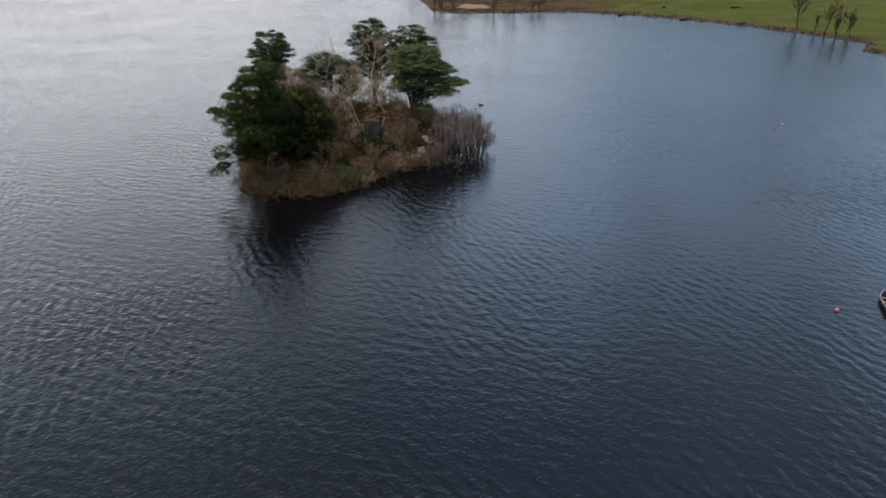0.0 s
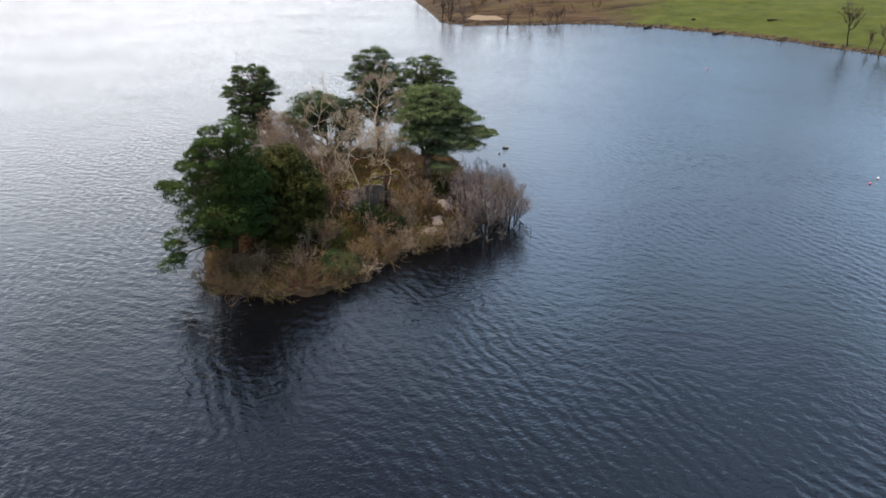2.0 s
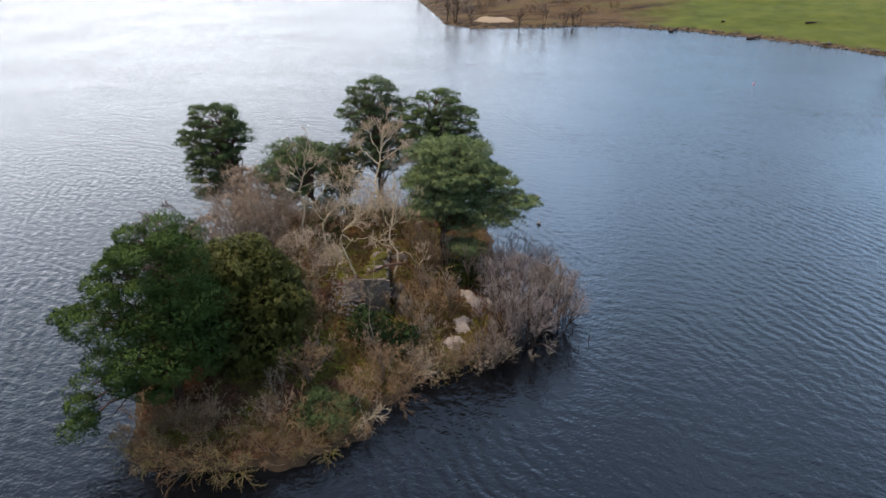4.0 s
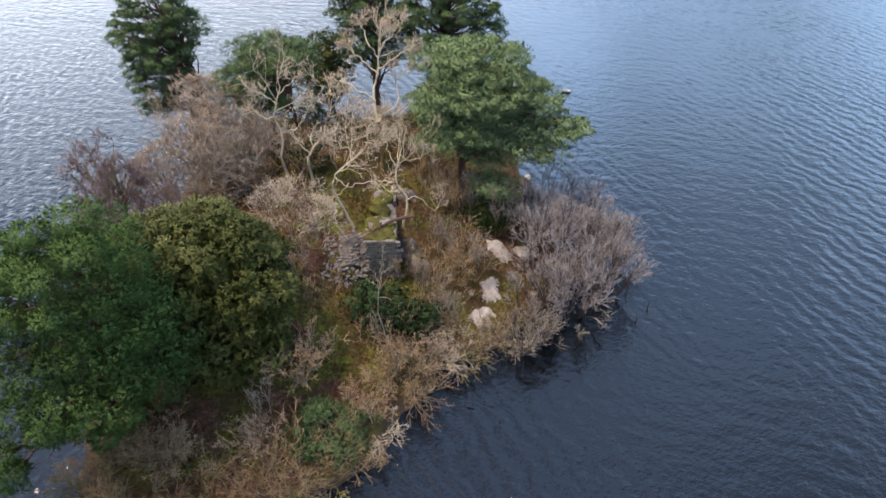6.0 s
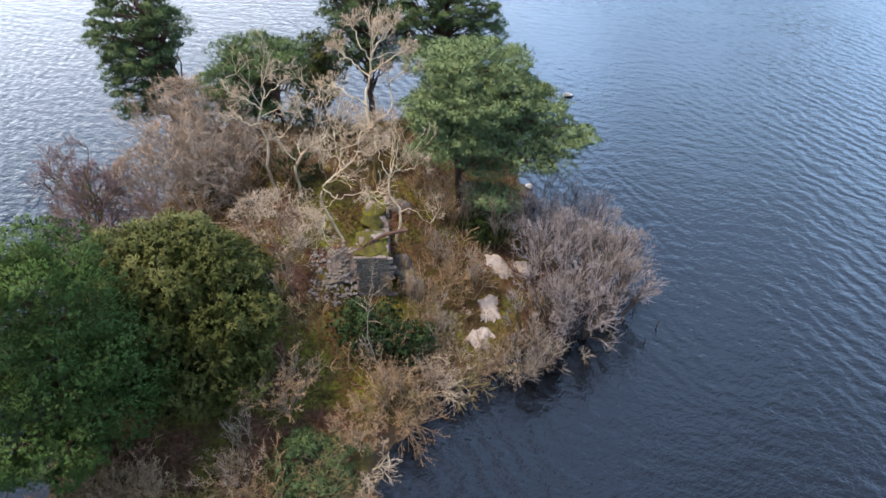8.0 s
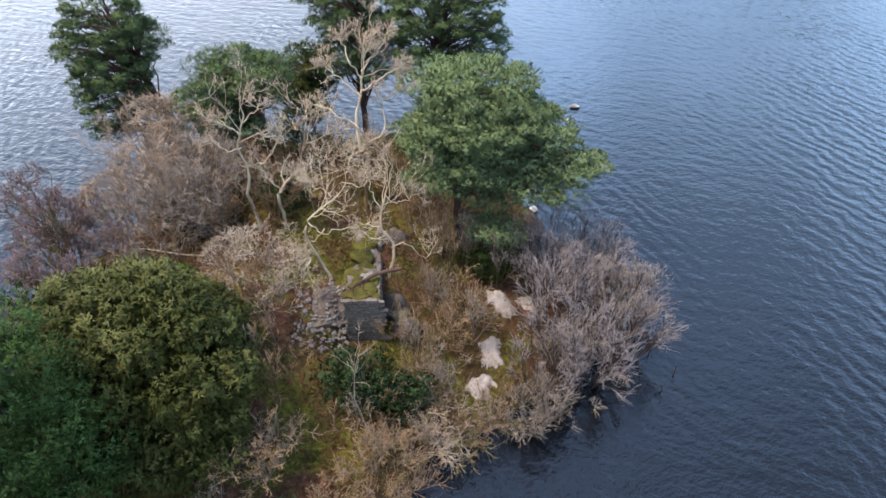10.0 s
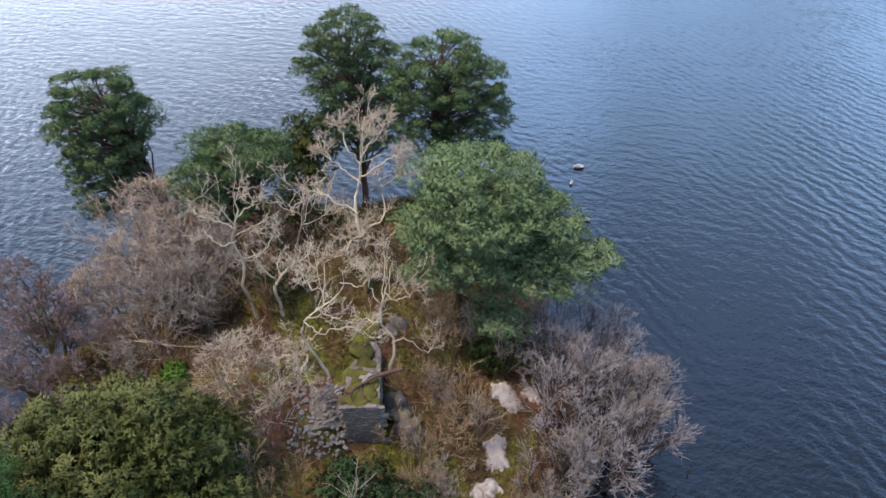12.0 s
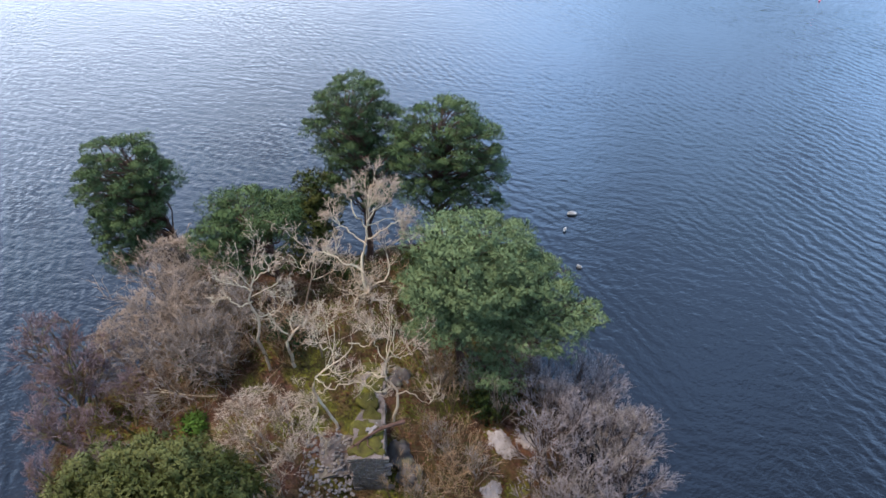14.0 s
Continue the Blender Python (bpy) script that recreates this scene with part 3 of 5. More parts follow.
# ---- evergreens of the island ----
NEEDLES = (0.155, 0.020)
evergreen("pine_tree", "old spreading pine leaning over the water at the island's tip", (-20.5, 55.0, gz(-20.5, 55)), (-19.2, 54.4, 15.2),
          [(-19.3, 54.4, 15.0, 2.0, 2.2, 1.6), (-20.6, 54.6, 12.4, 3.6, 3.4, 2.0), (-18.3, 54.6, 10.6, 1.9, 2.4, 1.8), (-24.5, 52.6, 10.4, 1.7, 1.6, 0.8), (-22.3, 54.0, 9.6, 2.6, 2.6, 1.4),
           (-21.6, 52.2, 7.8, 2.6, 2.4, 1.3), (-24.2, 50.8, 5.4, 1.3, 1.3, 0.8), (-25.0, 50.0, 3.9, 1.1, 1.1, 0.8), (-18.7, 55.2, 6.0, 1.8, 2.0, 1.5), (-18.2, 54.2, 8.0, 1.7, 2.0, 1.4), (-19.2, 53.0, 7.0, 2.2, 2.2, 1.2), (-21.4, 52.6, 5.2, 2.2, 1.9, 1.2)],
          105, 1.45, 440, 8, (0.13, 0.021), NEEDLE, 11, 0.34, 0.8, 0.54, shell=0.65, apart=1.65, lumpy=0.22, deep=0.5)
evergreen("pine_tree", "tall pine with a rounded crown on a leaning bare trunk", (-21.2, 84.5, gz(-21.2, 84.5)), (-24.3, 86.0, 15.2),
          [(-24.6, 85.6, 14.2, 2.8, 2.8, 2.0), (-26.6, 86.0, 12.2, 2.1, 2.4, 1.9), (-22.9, 86.0, 12.4, 1.7, 2.4, 1.9), (-25.2, 85.0, 9.8, 2.8, 2.4, 1.8), (-25.8, 83.8, 7.2, 1.6, 1.7, 1.4), (-25.4, 84.2, 8.6, 2.0, 2.0, 1.4), (-24.6, 83.8, 11.0, 2.2, 1.9, 1.3)],
          135, 0.68, 160, 6, NEEDLES, NEEDLE_DARK, 12, 0.30, 0.9, 0.45, shell=0.75, apart=1.0, deep=0.45)
evergreen("pine_tree", "broad flat-topped pine behind the bare oaks", (-14.5, 84.0, gz(-14.5, 84)), (-15.2, 83.4, 11.8),
          [(-15.2, 83.2, 11.3, 3.0, 2.7, 1.3), (-17.3, 82.4, 9.5, 2.1, 2.4, 1.6), (-13.7, 83.8, 10.4, 1.8, 2.4, 1.6), (-16.2, 81.8, 8.2, 2.5, 2.0, 1.3)],
          85, 0.92, 200, 6, NEEDLES, NEEDLE_MID, 13, 0.26, 0.7, 0.45, shell=0.65, apart=0.9, deep=0.45)
evergreen("pine_tree", "tall dark pine on the island's far shore", (-7.2, 89.8, gz(-7.2, 89.8)), (-7.7, 93.4, 15.8),
          [(-7.8, 93.6, 15.0, 2.8, 2.7, 2.0), (-9.7, 93.8, 13.0, 2.1, 2.4, 1.8), (-5.4, 93.4, 12.6, 2.0, 2.4, 2.0), (-8.0, 92.8, 10.6, 3.1, 2.6, 1.8), (-6.4, 92.4, 9.0, 2.6, 2.2, 1.5), (-7.6, 92.2, 12.6, 2.6, 2.0, 1.6), (-8.2, 91.4, 8.6, 2.6, 2.0, 1.3), (-4.2, 91.8, 11.0, 1.6, 1.8, 2.2), (-6.6, 91.0, 7.4, 2.4, 1.6, 1.0)],
          150, 0.8, 170, 6, NEEDLES, NEEDLE_DARK, 14, 0.32, 0.7, 0.45, shell=0.7, apart=1.15, deep=0.45)
evergreen("pine_tree", "tall pine with an open crown and visible limbs", (-0.2, 90.6, gz(-0.2, 90.6)), (0.0, 90.8, 15.6),
          [(-0.2, 90.4, 14.4, 3.0, 2.8, 1.9), (2.4, 90.0, 12.6, 2.1, 2.6, 2.0), (-2.4, 89.8, 12.6, 2.0, 2.4, 1.9), (3.3, 89.6, 10.0, 1.8, 2.2, 1.7), (-1.8, 89.6, 10.2, 2.6, 2.2, 1.5), (0.6, 88.8, 12.6, 2.6, 1.8, 1.4), (1.4, 89.2, 8.6, 2.4, 2.0, 1.1), (-1.6, 89.0, 8.4, 2.2, 1.8, 1.1), (3.0, 88.8, 7.8, 1.8, 1.8, 1.0)],
          140, 0.76, 160, 6, NEEDLES, NEEDLE_MID, 15, 0.32, 0.9, 0.42, shell=0.8, apart=1.1, deep=0.45)
evergreen("pine_tree", "wide pine with layered boughs reaching out over the water", (0.4, 74.6, gz(0.4, 74.6)), (1.0, 75.0, 14.6),
          [(1.0, 75.0, 14.0, 3.4, 3.0, 1.2), (1.6, 73.8, 12.4, 4.2, 3.0, 1.2), (-1.0, 74.2, 11.4, 2.4, 2.8, 1.0), (4.4, 74.0, 11.6, 2.6, 2.6, 0.9), (-1.2, 73.2, 9.4, 2.0, 2.4, 0.9), (7.2, 72.6, 10.0, 1.9, 1.8, 0.5), (4.4, 73.0, 9.3, 2.2, 2.2, 0.6), (1.6, 73.0, 10.2, 3.0, 2.4, 0.8), (2.2, 72.4, 7.8, 1.6, 1.2, 0.4), (2.4, 71.4, 5.8, 1.2, 1.0, 0.5), (5.4, 71.8, 8.4, 1.8, 1.6, 0.5)],
          185, 1.0, 180, 7, (0.17, 0.022), NEEDLE_BLUE, 16, 0.34, 0.6, 0.36, shell=0.7, apart=1.0, lumpy=0.25, deep=0.5)
evergreen("evergreen_tree", "broad olive-green evergreen with dense glossy foliage to the ground", (-16.2, 60.0, gz(-16.2, 60.0)), (-16.2, 60.2, 8.4),
          [(-16.4, 60.4, 10.2, 3.4, 3.2, 2.0), (-18.4, 61.4, 9.2, 2.8, 2.8, 2.2), (-15.6, 59.8, 8.8, 4.0, 3.8, 2.4), (-18.8, 60.2, 7.2, 3.2, 3.4, 3.0), (-13.8, 59.2, 7.6, 2.7, 3.0, 2.8), (-15.6, 57.8, 5.6, 4.2, 2.8, 3.0), (-15.6, 62.4, 7.4, 3.6, 2.8, 2.6)],
          260, 0.86, 100, 8, (0.21, 0.038), LEAF_HOLLY, 17, 0.28, 0.12, 0.55, BARK_DARK, 0.9, 0.7, apart=1.05, lumpy=0.4, deep=0.55)
evergreen("yew_tree", "small dark yew with brownish green foliage", (-11.2, 88.6, gz(-11.2, 88.6)), (-11.2, 89.2, 9.2),
          [(-11.0, 89.8, 8.2, 2.0, 2.0, 2.0), (-12.0, 88.8, 5.8, 2.2, 2.0, 1.9)], 60, 0.85, 50, 8, (0.2, 0.045), LEAF_YEW, 18, 0.18, 0.3, 0.7, BARK_DARK, 0.3, 0.7)


def leafy_shrub(label, x, y, rx, ry, h, mat, seed, leaf=(0.15, 0.05), pads=34):
    z = gz(x, y)
    return evergreen("evergreen_shrub", label, (x, y, z), (x, y, z + h * 0.8), [(x, y, z + h * 0.5, rx, ry, h * 0.5)], pads, 0.62, 28, 7, leaf, mat, seed, 0.06, 0.5, 0.8, BARK_DARK, 0.15, 0.6)


leafy_shrub("dark green laurel bush under the dead birch", -6.2, 61.4, 2.0, 1.6, 3.4, LEAF_LAUREL, 31)
leafy_shrub("low dark laurel bush among bare twigs", -3.8, 61.2, 1.7, 1.3, 2.8, LEAF_LAUREL, 32, pads=24)
leafy_shrub("green spreading bush on the front bank", -9.2, 53.4, 2.5, 1.8, 1.6, NEEDLE_DARK, 33, (0.24, 0.020), pads=60)
leafy_shrub("green bush behind the grey thicket", -18.6, 75.0, 1.4, 1.2, 3.6, LEAF_LAUREL, 34, pads=18)
leafy_shrub("small green bush beneath the pale oak", -11.8, 75.6, 1.2, 1.0, 2.4, LEAF_LAUREL, 35, pads=14)
leafy_shrub("bright green fern clump in brown leaf litter", -17.4, 69.0, 0.5, 0.45, 0.7, LEAF_FERN, 36, (0.26, 0.04), 6)
for x, y, rx, h, seed in ((-10.6, 86.6, 1.8, 2.2, 38), (-3.4, 87.0, 1.7, 1.6, 39), (-14.2, 87.6, 2.0, 3.0, 40), (-7.0, 84.6, 1.6, 1.5, 41), (-17.6, 88.4, 2.0, 3.0, 42), (1.6, 86.0, 1.8, 2.4, 43)):
    leafy_shrub("dark evergreen undergrowth in the shade of the far pines", x, y, rx, rx * 0.9, h, LEAF_YEW, seed, pads=24)
leafy_shrub("low green bush under the wide pine", 2.0, 71.4, 2.0, 1.5, 3.0, LEAF_YEW, 37, pads=24)

# ---- leafless trees of the island ----
OAKS = [bare_meshes("crooked_tree", 40 + k, 9.0, 1 if k != 1 else 2, 0.15, BARK_PALE, TWIG_PALE, (6, 6, 5, 6), (0.9, 0.6, 0.55, 0.5), 50, 0.32, 0.10, 0.10, 0.4, 0.008, 0.52, BARK_GREY, thin=0.6) for k in range(3)]
DOMES = [bare_meshes("round_tree", seed, 9.0, 4, 0.5, BARK_GREY, twig, (9, 7, 5, 3), (0.78, 0.62, 0.6, 0.8), 40, 0.14, 0.06, 0.10, 0.12, 0.0115, dome=(4.8, 8.6)) for seed, twig in ((50, TWIG_GREY), (51, TWIG_STRAW), (53, TWIG_PALE))]
FAR_TREES = [bare_meshes("far_tree", 55 + k, 9.0, 2, 0.3, BARK_DARK, TWIG_SHADE, (7, 6, 6), (0.60, 0.55, 0.55), 42, 0.16, 0.04, 0.16, 0.2, 0.036) for k in range(3)]
PASTURE_TREES = [bare_meshes("pasture_tree", 155 + k, 9.0, 1, 0.1, BARK_DARK, TWIG_SHADE, (9, 6, 5, 5), (0.60, 0.55, 0.5, 0.5), 40, 0.16, 0.06, 0.17, 0.3, 0.022, 0.62) for k in range(2)]
STEMS = [bare_meshes("stemmed_shrub", 60 + k, 6.5, 7, 0.42, BARK_DARK, (TWIG_LILAC, TWIG_LILAC, TWIG_GREY)[k], (9, 5, 4), (0.62, 0.58, 0.8), 32, 0.13, 0.07, 0.085, 0.2, 0.0085, dome=(2.9, 6.0)) for k in range(3)]
BRUSH = [bare_meshes("brown_shrub", 70 + k, 3.6, 8, 0.5, (BARK_BROWN, BARK_BROWN, BARK_GREY)[k], (TWIG_BROWN, TWIG_TAN, TWIG_BROWN)[k], (4, 4, 3), (0.62, 0.58, 0.75), 36, 0.14, 0.02, 0.030, 0.15, 0.0085) for k in range(3)]
SAPLING = [bare_meshes("sapling", 75 + k, 6.5, 4, 0.28, (BARK_BROWN, BARK_GREY)[k], (TWIG_TAN, TWIG_GREY)[k], (6, 4, 3), (0.45, 0.55, 0.8), 32, 0.12, 0.08, 0.045, 0.25, 0.0095) for k in range(2)]
DROOP = [bare_meshes("drooping_shrub", 80 + k, 3.4, 8, 1.2, (BARK_GREY, BARK_MOSS)[k], (TWIG_BROWN, TWIG_OLIVE)[k], (5, 5, 4), (0.75, 0.6, 0.75), 38, 0.17, -0.04, 0.036, 0.15, 0.0075) for k in range(2)]

PALE_DROOP = bare_meshes("pale_drooping_shrub", 84, 3.2, 6, 1.2, BARK_PALE, TWIG_PALE, (5, 5, 4), (0.7, 0.6, 0.7), 44, 0.26, -0.04, 0.04, 0.2, 0.0085)


def bare(kind, meshes, x, y, turn, size, label, group="", tall=1.0):
    return put_bare(kind, meshes, x, y, gz(x, y), turn, size, label, group, tall)


LOW_OAK = bare_meshes("low_oak", 97, 7.0, 3, 0.75, BARK_PALE, TWIG_PALE, (5, 6, 5, 6), (0.70, 0.62, 0.55, 0.5), 52, 0.38, 0.08, 0.09, 0.3, 0.008, 0.66, thin=0.6)


def crooked_oak(label, x, y, lean, stems, boughs, thick, seed, counts=(6, 6, 4, 3), lengths=(0.44, 0.6, 0.65, 0.75), foot=None):
    """A leafless oak whose stems and main boughs follow their own crooked ways, given across and upward from its foot; lean: how far it leans away as it rises."""
    rng = np.random.default_rng(seed)
    root = thing("bare_tree", (x, y, gz(x, y)), label, "tree")

    def follow(way):
        q = np.array(way, float)
        q = np.concatenate([2 * q[:1] - q[1:2], q, 2 * q[-1:] - q[-2:-1]])
        u = np.linspace(0, len(way) - 1.0001, 14)
        i, f = u.astype(int), (u % 1)[:, None]
        a, b, c, d = q[i], q[i + 1], q[i + 2], q[i + 3]
        flat = 0.5 * (2 * b + (c - a) * f + (2 * a - 5 * b + 4 * c - d) * f ** 2 + (3 * b - a - 3 * c + d) * f ** 3)
        away = lean * flat[:, 1] + np.cumsum(rng.normal(size=14)) * 0.12
        line = np.stack([flat[:, 0], away - away[0] + lean * flat[0, 1], flat[:, 1]], 1)
        line[1:-1] += rng.normal(size=(12, 3)) * 0.05
        return line

    trunk = np.stack([follow(w) for w in stems])
    limb = np.stack([follow(w) for w in boughs])
    trunk[:, 0, 2] -= 0.4
    rise = trunk[:, :, 2] / trunk[:, :, 2].max()
    trunk_r = 1.12 * thick * (1.0 - 0.75 * np.clip(rise, 0, 1))
    limb_r = thick * np.linspace(0.46, 0.17, 14)[None] * (1.15 - 0.4 * limb[:, :1, 2] / trunk[:, :, 2].max())
    child("trunk", mesh_of("oak_trunk", *tubes(trunk[:1], trunk_r[:1], 8), foot or BARK_PALE, True), root)
    from_all = np.concatenate([trunk[:, 5:], limb[:, 5:]]), np.concatenate([trunk_r[:, 5:], limb_r[:, 5:]])
    level, limbs, fine = [from_all], [tubes(np.concatenate([trunk[1:], limb]), np.concatenate([trunk_r[1:], limb_r]), 7)], []
    for k, (c, ln) in enumerate(zip(counts, lengths)):
        least = (0.018, 0.012, 0.0095, 0.008)[k]
        p, r = grow(*level[-1], c, ln * (1.6 if k == 0 else 1.0), (50, 48, 42, 36)[k], (7, 6, 4, 2)[k], (0.24, 0.22, 0.12, 0.1)[k], 0.08, 0.6, rng, (0.3, 0.25, 0.15, 0.15)[k], least)
        level.append((p, r))
        if k == 3:
            fine.append(spikes(p, r))
        elif k == 2:
            fine.append(in_threes(*tubes(p, r, 3)))
        else:
            limbs.append(tubes(p, r, 5))
    child("limb", mesh_of("oak_limb", *joined(limbs), BARK_PALE, True), root)
    child("crown", mesh_of("oak_crown", *joined(fine), TWIG_PALE), root)


crooked_oak("tall leafless oak with pale lichened limbs and fine twigs", -6.2, 75.2, 0.40, [[(0, 0), (0.05, 2.2), (0, 4.0)], [(0, 3.9), (-0.4, 5.7), (0.1, 7.2), (0.3, 9.1), (0.6, 10.8)]],
            [[(0, 3.9), (1.6, 5.3), (1.5, 6.8), (2.9, 7.7)], [(-0.2, 5.3), (-1.9, 6.5), (-3.1, 6.9)], [(0.1, 7.2), (-1.3, 8.4), (-2.2, 9.5)], [(0.2, 7.6), (1.8, 8.7), (3.1, 9.3)],
             [(0.2, 8.3), (-0.7, 9.9), (-1.1, 10.8)], [(0.2, 8.7), (1.5, 10.1), (2.0, 11.0)], [(0, 3.9), (-1.0, 3.3), (-0.7, 1.4)]], 0.15, 95, (10, 6, 5, 4), (0.36, 0.62, 0.68, 0.75), foot=BARK_BROWN)
crooked_oak("leafless forked oak with whitish crooked branches", -13.0, 73.6, 0.05, [[(-0.3, 0), (-0.6, 2.7), (-0.3, 4.6), (-0.6, 6.4), (0, 8.1), (0.2, 9.8)], [(1.5, 0), (1.5, 3.0), (2.3, 4.5), (3.1, 5.2)]],
            [[(-0.2, 5.1), (1.0, 5.6), (2.4, 7.7)], [(-0.2, 7.4), (-0.7, 7.9), (-1.5, 8.7)], [(1.5, 3.2), (0.7, 4.6), (0.3, 5.5)], [(-0.4, 6.4), (-1.5, 6.6), (-2.1, 7.3)], [(0, 8.1), (1.0, 9.0), (1.4, 9.6)]], 0.115, 96)
crooked_oak("low twisted oak bending over the ruined wall", -8.0, 68.3, 0.22, [[(0, 0), (-0.6, 1.6), (-1.2, 3.6), (-1.1, 4.7), (0.4, 5.9), (1.4, 7.2)]],
            [[(-1.1, 4.3), (-0.2, 3.9), (1.5, 4.1), (2.6, 3.3)], [(0.4, 5.9), (-0.5, 6.6), (-0.9, 7.1)], [(-0.2, 3.9), (-1.1, 2.7), (-2.0, 2.1)], [(1.1, 6.8), (2.1, 6.5), (2.9, 7.0)]], 0.10, 97, (6, 6, 4, 3))
crooked_oak("stunted pale oak twisting beside the ruined wall", -4.6, 69.2, 0.22, [[(0, 0), (0.4, 2.0), (-0.3, 3.6), (0.1, 5.6), (0.6, 7.2)]],
            [[(0.1, 5.6), (1.1, 5.3), (2.0, 5.7)], [(0.3, 2.1), (1.4, 2.5), (2.4, 1.2), (3.2, 2.5)], [(-0.3, 3.6), (-1.3, 3.2), (-2.3, 2.8)], [(-0.2, 4.5), (-0.7, 5.7), (-1.0, 6.6)]], 0.095, 98, (6, 6, 4, 3))
bare("bare_tree", OAKS[2], -9.6, 74.2, 250, 0.8, "small leafless oak with twisted pale boughs")
bare("bare_tree", LOW_OAK, -10.2, 70.4, 60, 0.7, "stunted pale oak on the mossy slope")
bare("bare_tree", OAKS[0], -11.6, 79.0, 200, 1.2, "slim leafless oak before the flat-topped pine")
bare("bare_tree", OAKS[1], -8.8, 82.0, 30, 1.0, "leafless oak in the dark of the far pines")
bare("bare_tree", DOMES[1], -21.2, 78.6, 0, 1.3, "domed leafless tree with tan outer twigs")
bare("bare_tree", DOMES[1], -19.6, 77.4, 210, 1.05, "domed leafless tree with a brush of tan twigs")
bare("bare_tree", DOMES[0], -20.0, 74.0, 80, 1.1, "dense grey leafless tree", tall=0.95)
bare("bare_tree", DOMES[0], -16.2, 75.4, 200, 0.95, "dense grey leafless tree beside the forked oak", tall=1.0)
ALDER = bare_meshes("alder", 58, 8.0, 3, 0.42, BARK_BROWN, TWIG_PURPLE, (9, 7, 5, 3), (0.6, 0.58, 0.6, 0.85), 40, 0.13, 0.06, 0.10, 0.2, 0.0115, 0.72, BARK_MOSS, dome=(3.6, 8.0))
bare("bare_tree", ALDER, -25.6, 70.2, 160, 1.15, "purplish leafless alder on the island's bank")
bare("bare_tree", ALDER, -28.4, 74.8, 30, 1.35, "purplish leafless alder with a mossy fork, leaning over the water")
bare("bare_tree", ALDER, -26.8, 72.6, 70, 0.9, "purplish leafless alder in a thicket on the bank")
bare("bare_tree", ALDER, -24.0, 66.4, 280, 0.85, "purplish leafless alder behind the old pine")
bare("bare_tree", ALDER, -24.6, 68.4, 200, 0.75, "low purplish leafless alder on brown leaf litter")
bare("bare_tree", ALDER, -22.6, 70.6, 330, 0.8, "purplish leafless alder above the fallen trunk")
bare("bare_tree", DOMES[1], -23.4, 76.4, 140, 0.8, "tan leafless tree at the island's edge")
bare("bare_tree", DOMES[2], -12.0, 66.0, 210, 0.74, "pale dense thorn tree beside the rubble")
bare("bare_tree", DOMES[0], -21.6, 65.6, 100, 0.6, "grey leafless tree behind the evergreen")
SPREADS = [bare_meshes("spreading_tree", 99 + k, 5.0, 3, 0.5, BARK_GREY, (TWIG_TAN, TWIG_STRAW)[k], (9, 6, 5, 3), (1.6, 0.42, 0.5, 0.6), 50, 0.07, 0.04, 0.07, 0.1, 0.0085, 0.36, thin=0.42) for k in range(2)]
bare("bare_tree", SPREADS[0], -10.4, 56.2, 300, 1.3, "low pale leafless tree with wide fanning branches on the front slope")
for k, (x, y, turn, size) in enumerate([(-5.2, 57.8, 80, 1.15), (-3.0, 58.8, 200, 0.85), (-16.8, 52.4, 20, 0.85), (-13.4, 52.6, 150, 0.75), (-19.2, 52.2, 260, 0.7), (-1.6, 62.6, 330, 0.8), (-7.2, 54.4, 230, 0.8), (1.2, 60.6, 60, 0.7), (-1.0, 66.4, 170, 0.7)]):
    bare("bare_tree", SPREADS[k % 2], x, y, turn, size, "low pale leafless tree fanning out over the bank", "fanning trees")
for k, (x, y, turn, size) in enumerate([(4.4, 62.4, 10, 0.85), (7.4, 63.0, 80, 0.95), (9.2, 66.2, 150, 1.05), (8.4, 69.8, 220, 1.0), (6.4, 66.4, 290, 1.05), (5.6, 64.2, 40, 0.85),
                                        (6.8, 72.0, 250, 0.95), (10.2, 69.0, 330, 0.9), (5.0, 60.9, 300, 0.7), (5.6, 69.0, 20, 0.9), (10.6, 64.8, 200, 0.85), (3.4, 59.9, 20, 0.6), (11.6, 67.4, 60, 0.8), (9.6, 72.4, 130, 0.9)]):
    put_bare("bare_shrub", STEMS[k % 3], x, y, max(gz(x, y), -0.4), turn, size * 1.08, "many-stemmed leafless alder at the water's edge", "alder thicket", 1.12)
bare("bare_shrub", STEMS[1], 5.4, 74.0, 70, 0.72, "pale lichened leafless shrub under the wide pine")
for k, (x, y, turn, size) in enumerate([(-19.4, 50.6, 0, 1.0), (-16.2, 50.2, 70, 1.1), (-13.0, 50.2, 140, 1.0), (-10.4, 51.2, 200, 0.95), (-7.4, 52.2, 260, 0.95),
                                        (-2.6, 58.6, 40, 1.05), (-21.6, 51.8, 180, 0.8), (2.2, 61.2, 220, 0.9), (-18.0, 49.6, 30, 0.9), (-14.6, 49.4, 95, 1.0), (-11.4, 49.8, 160, 1.0), (-8.8, 51.0, 230, 1.0), (-4.2, 56.6, 75, 1.0),
                                        (-1.2, 59.6, 130, 1.0), (-3.4, 60.6, 190, 1.0), (-21.2, 50.4, 120, 0.9), (0.6, 60.4, 0, 0.8), (-22.2, 51.2, 10, 0.8), (-22.6, 53.0, 130, 0.7), (-21.4, 50.0, 240, 0.7)]):
    bare("bare_shrub", DROOP[k % 2], x, y, turn, size, "leafless shrub with pale branches drooping to the water", "bank shrubs")
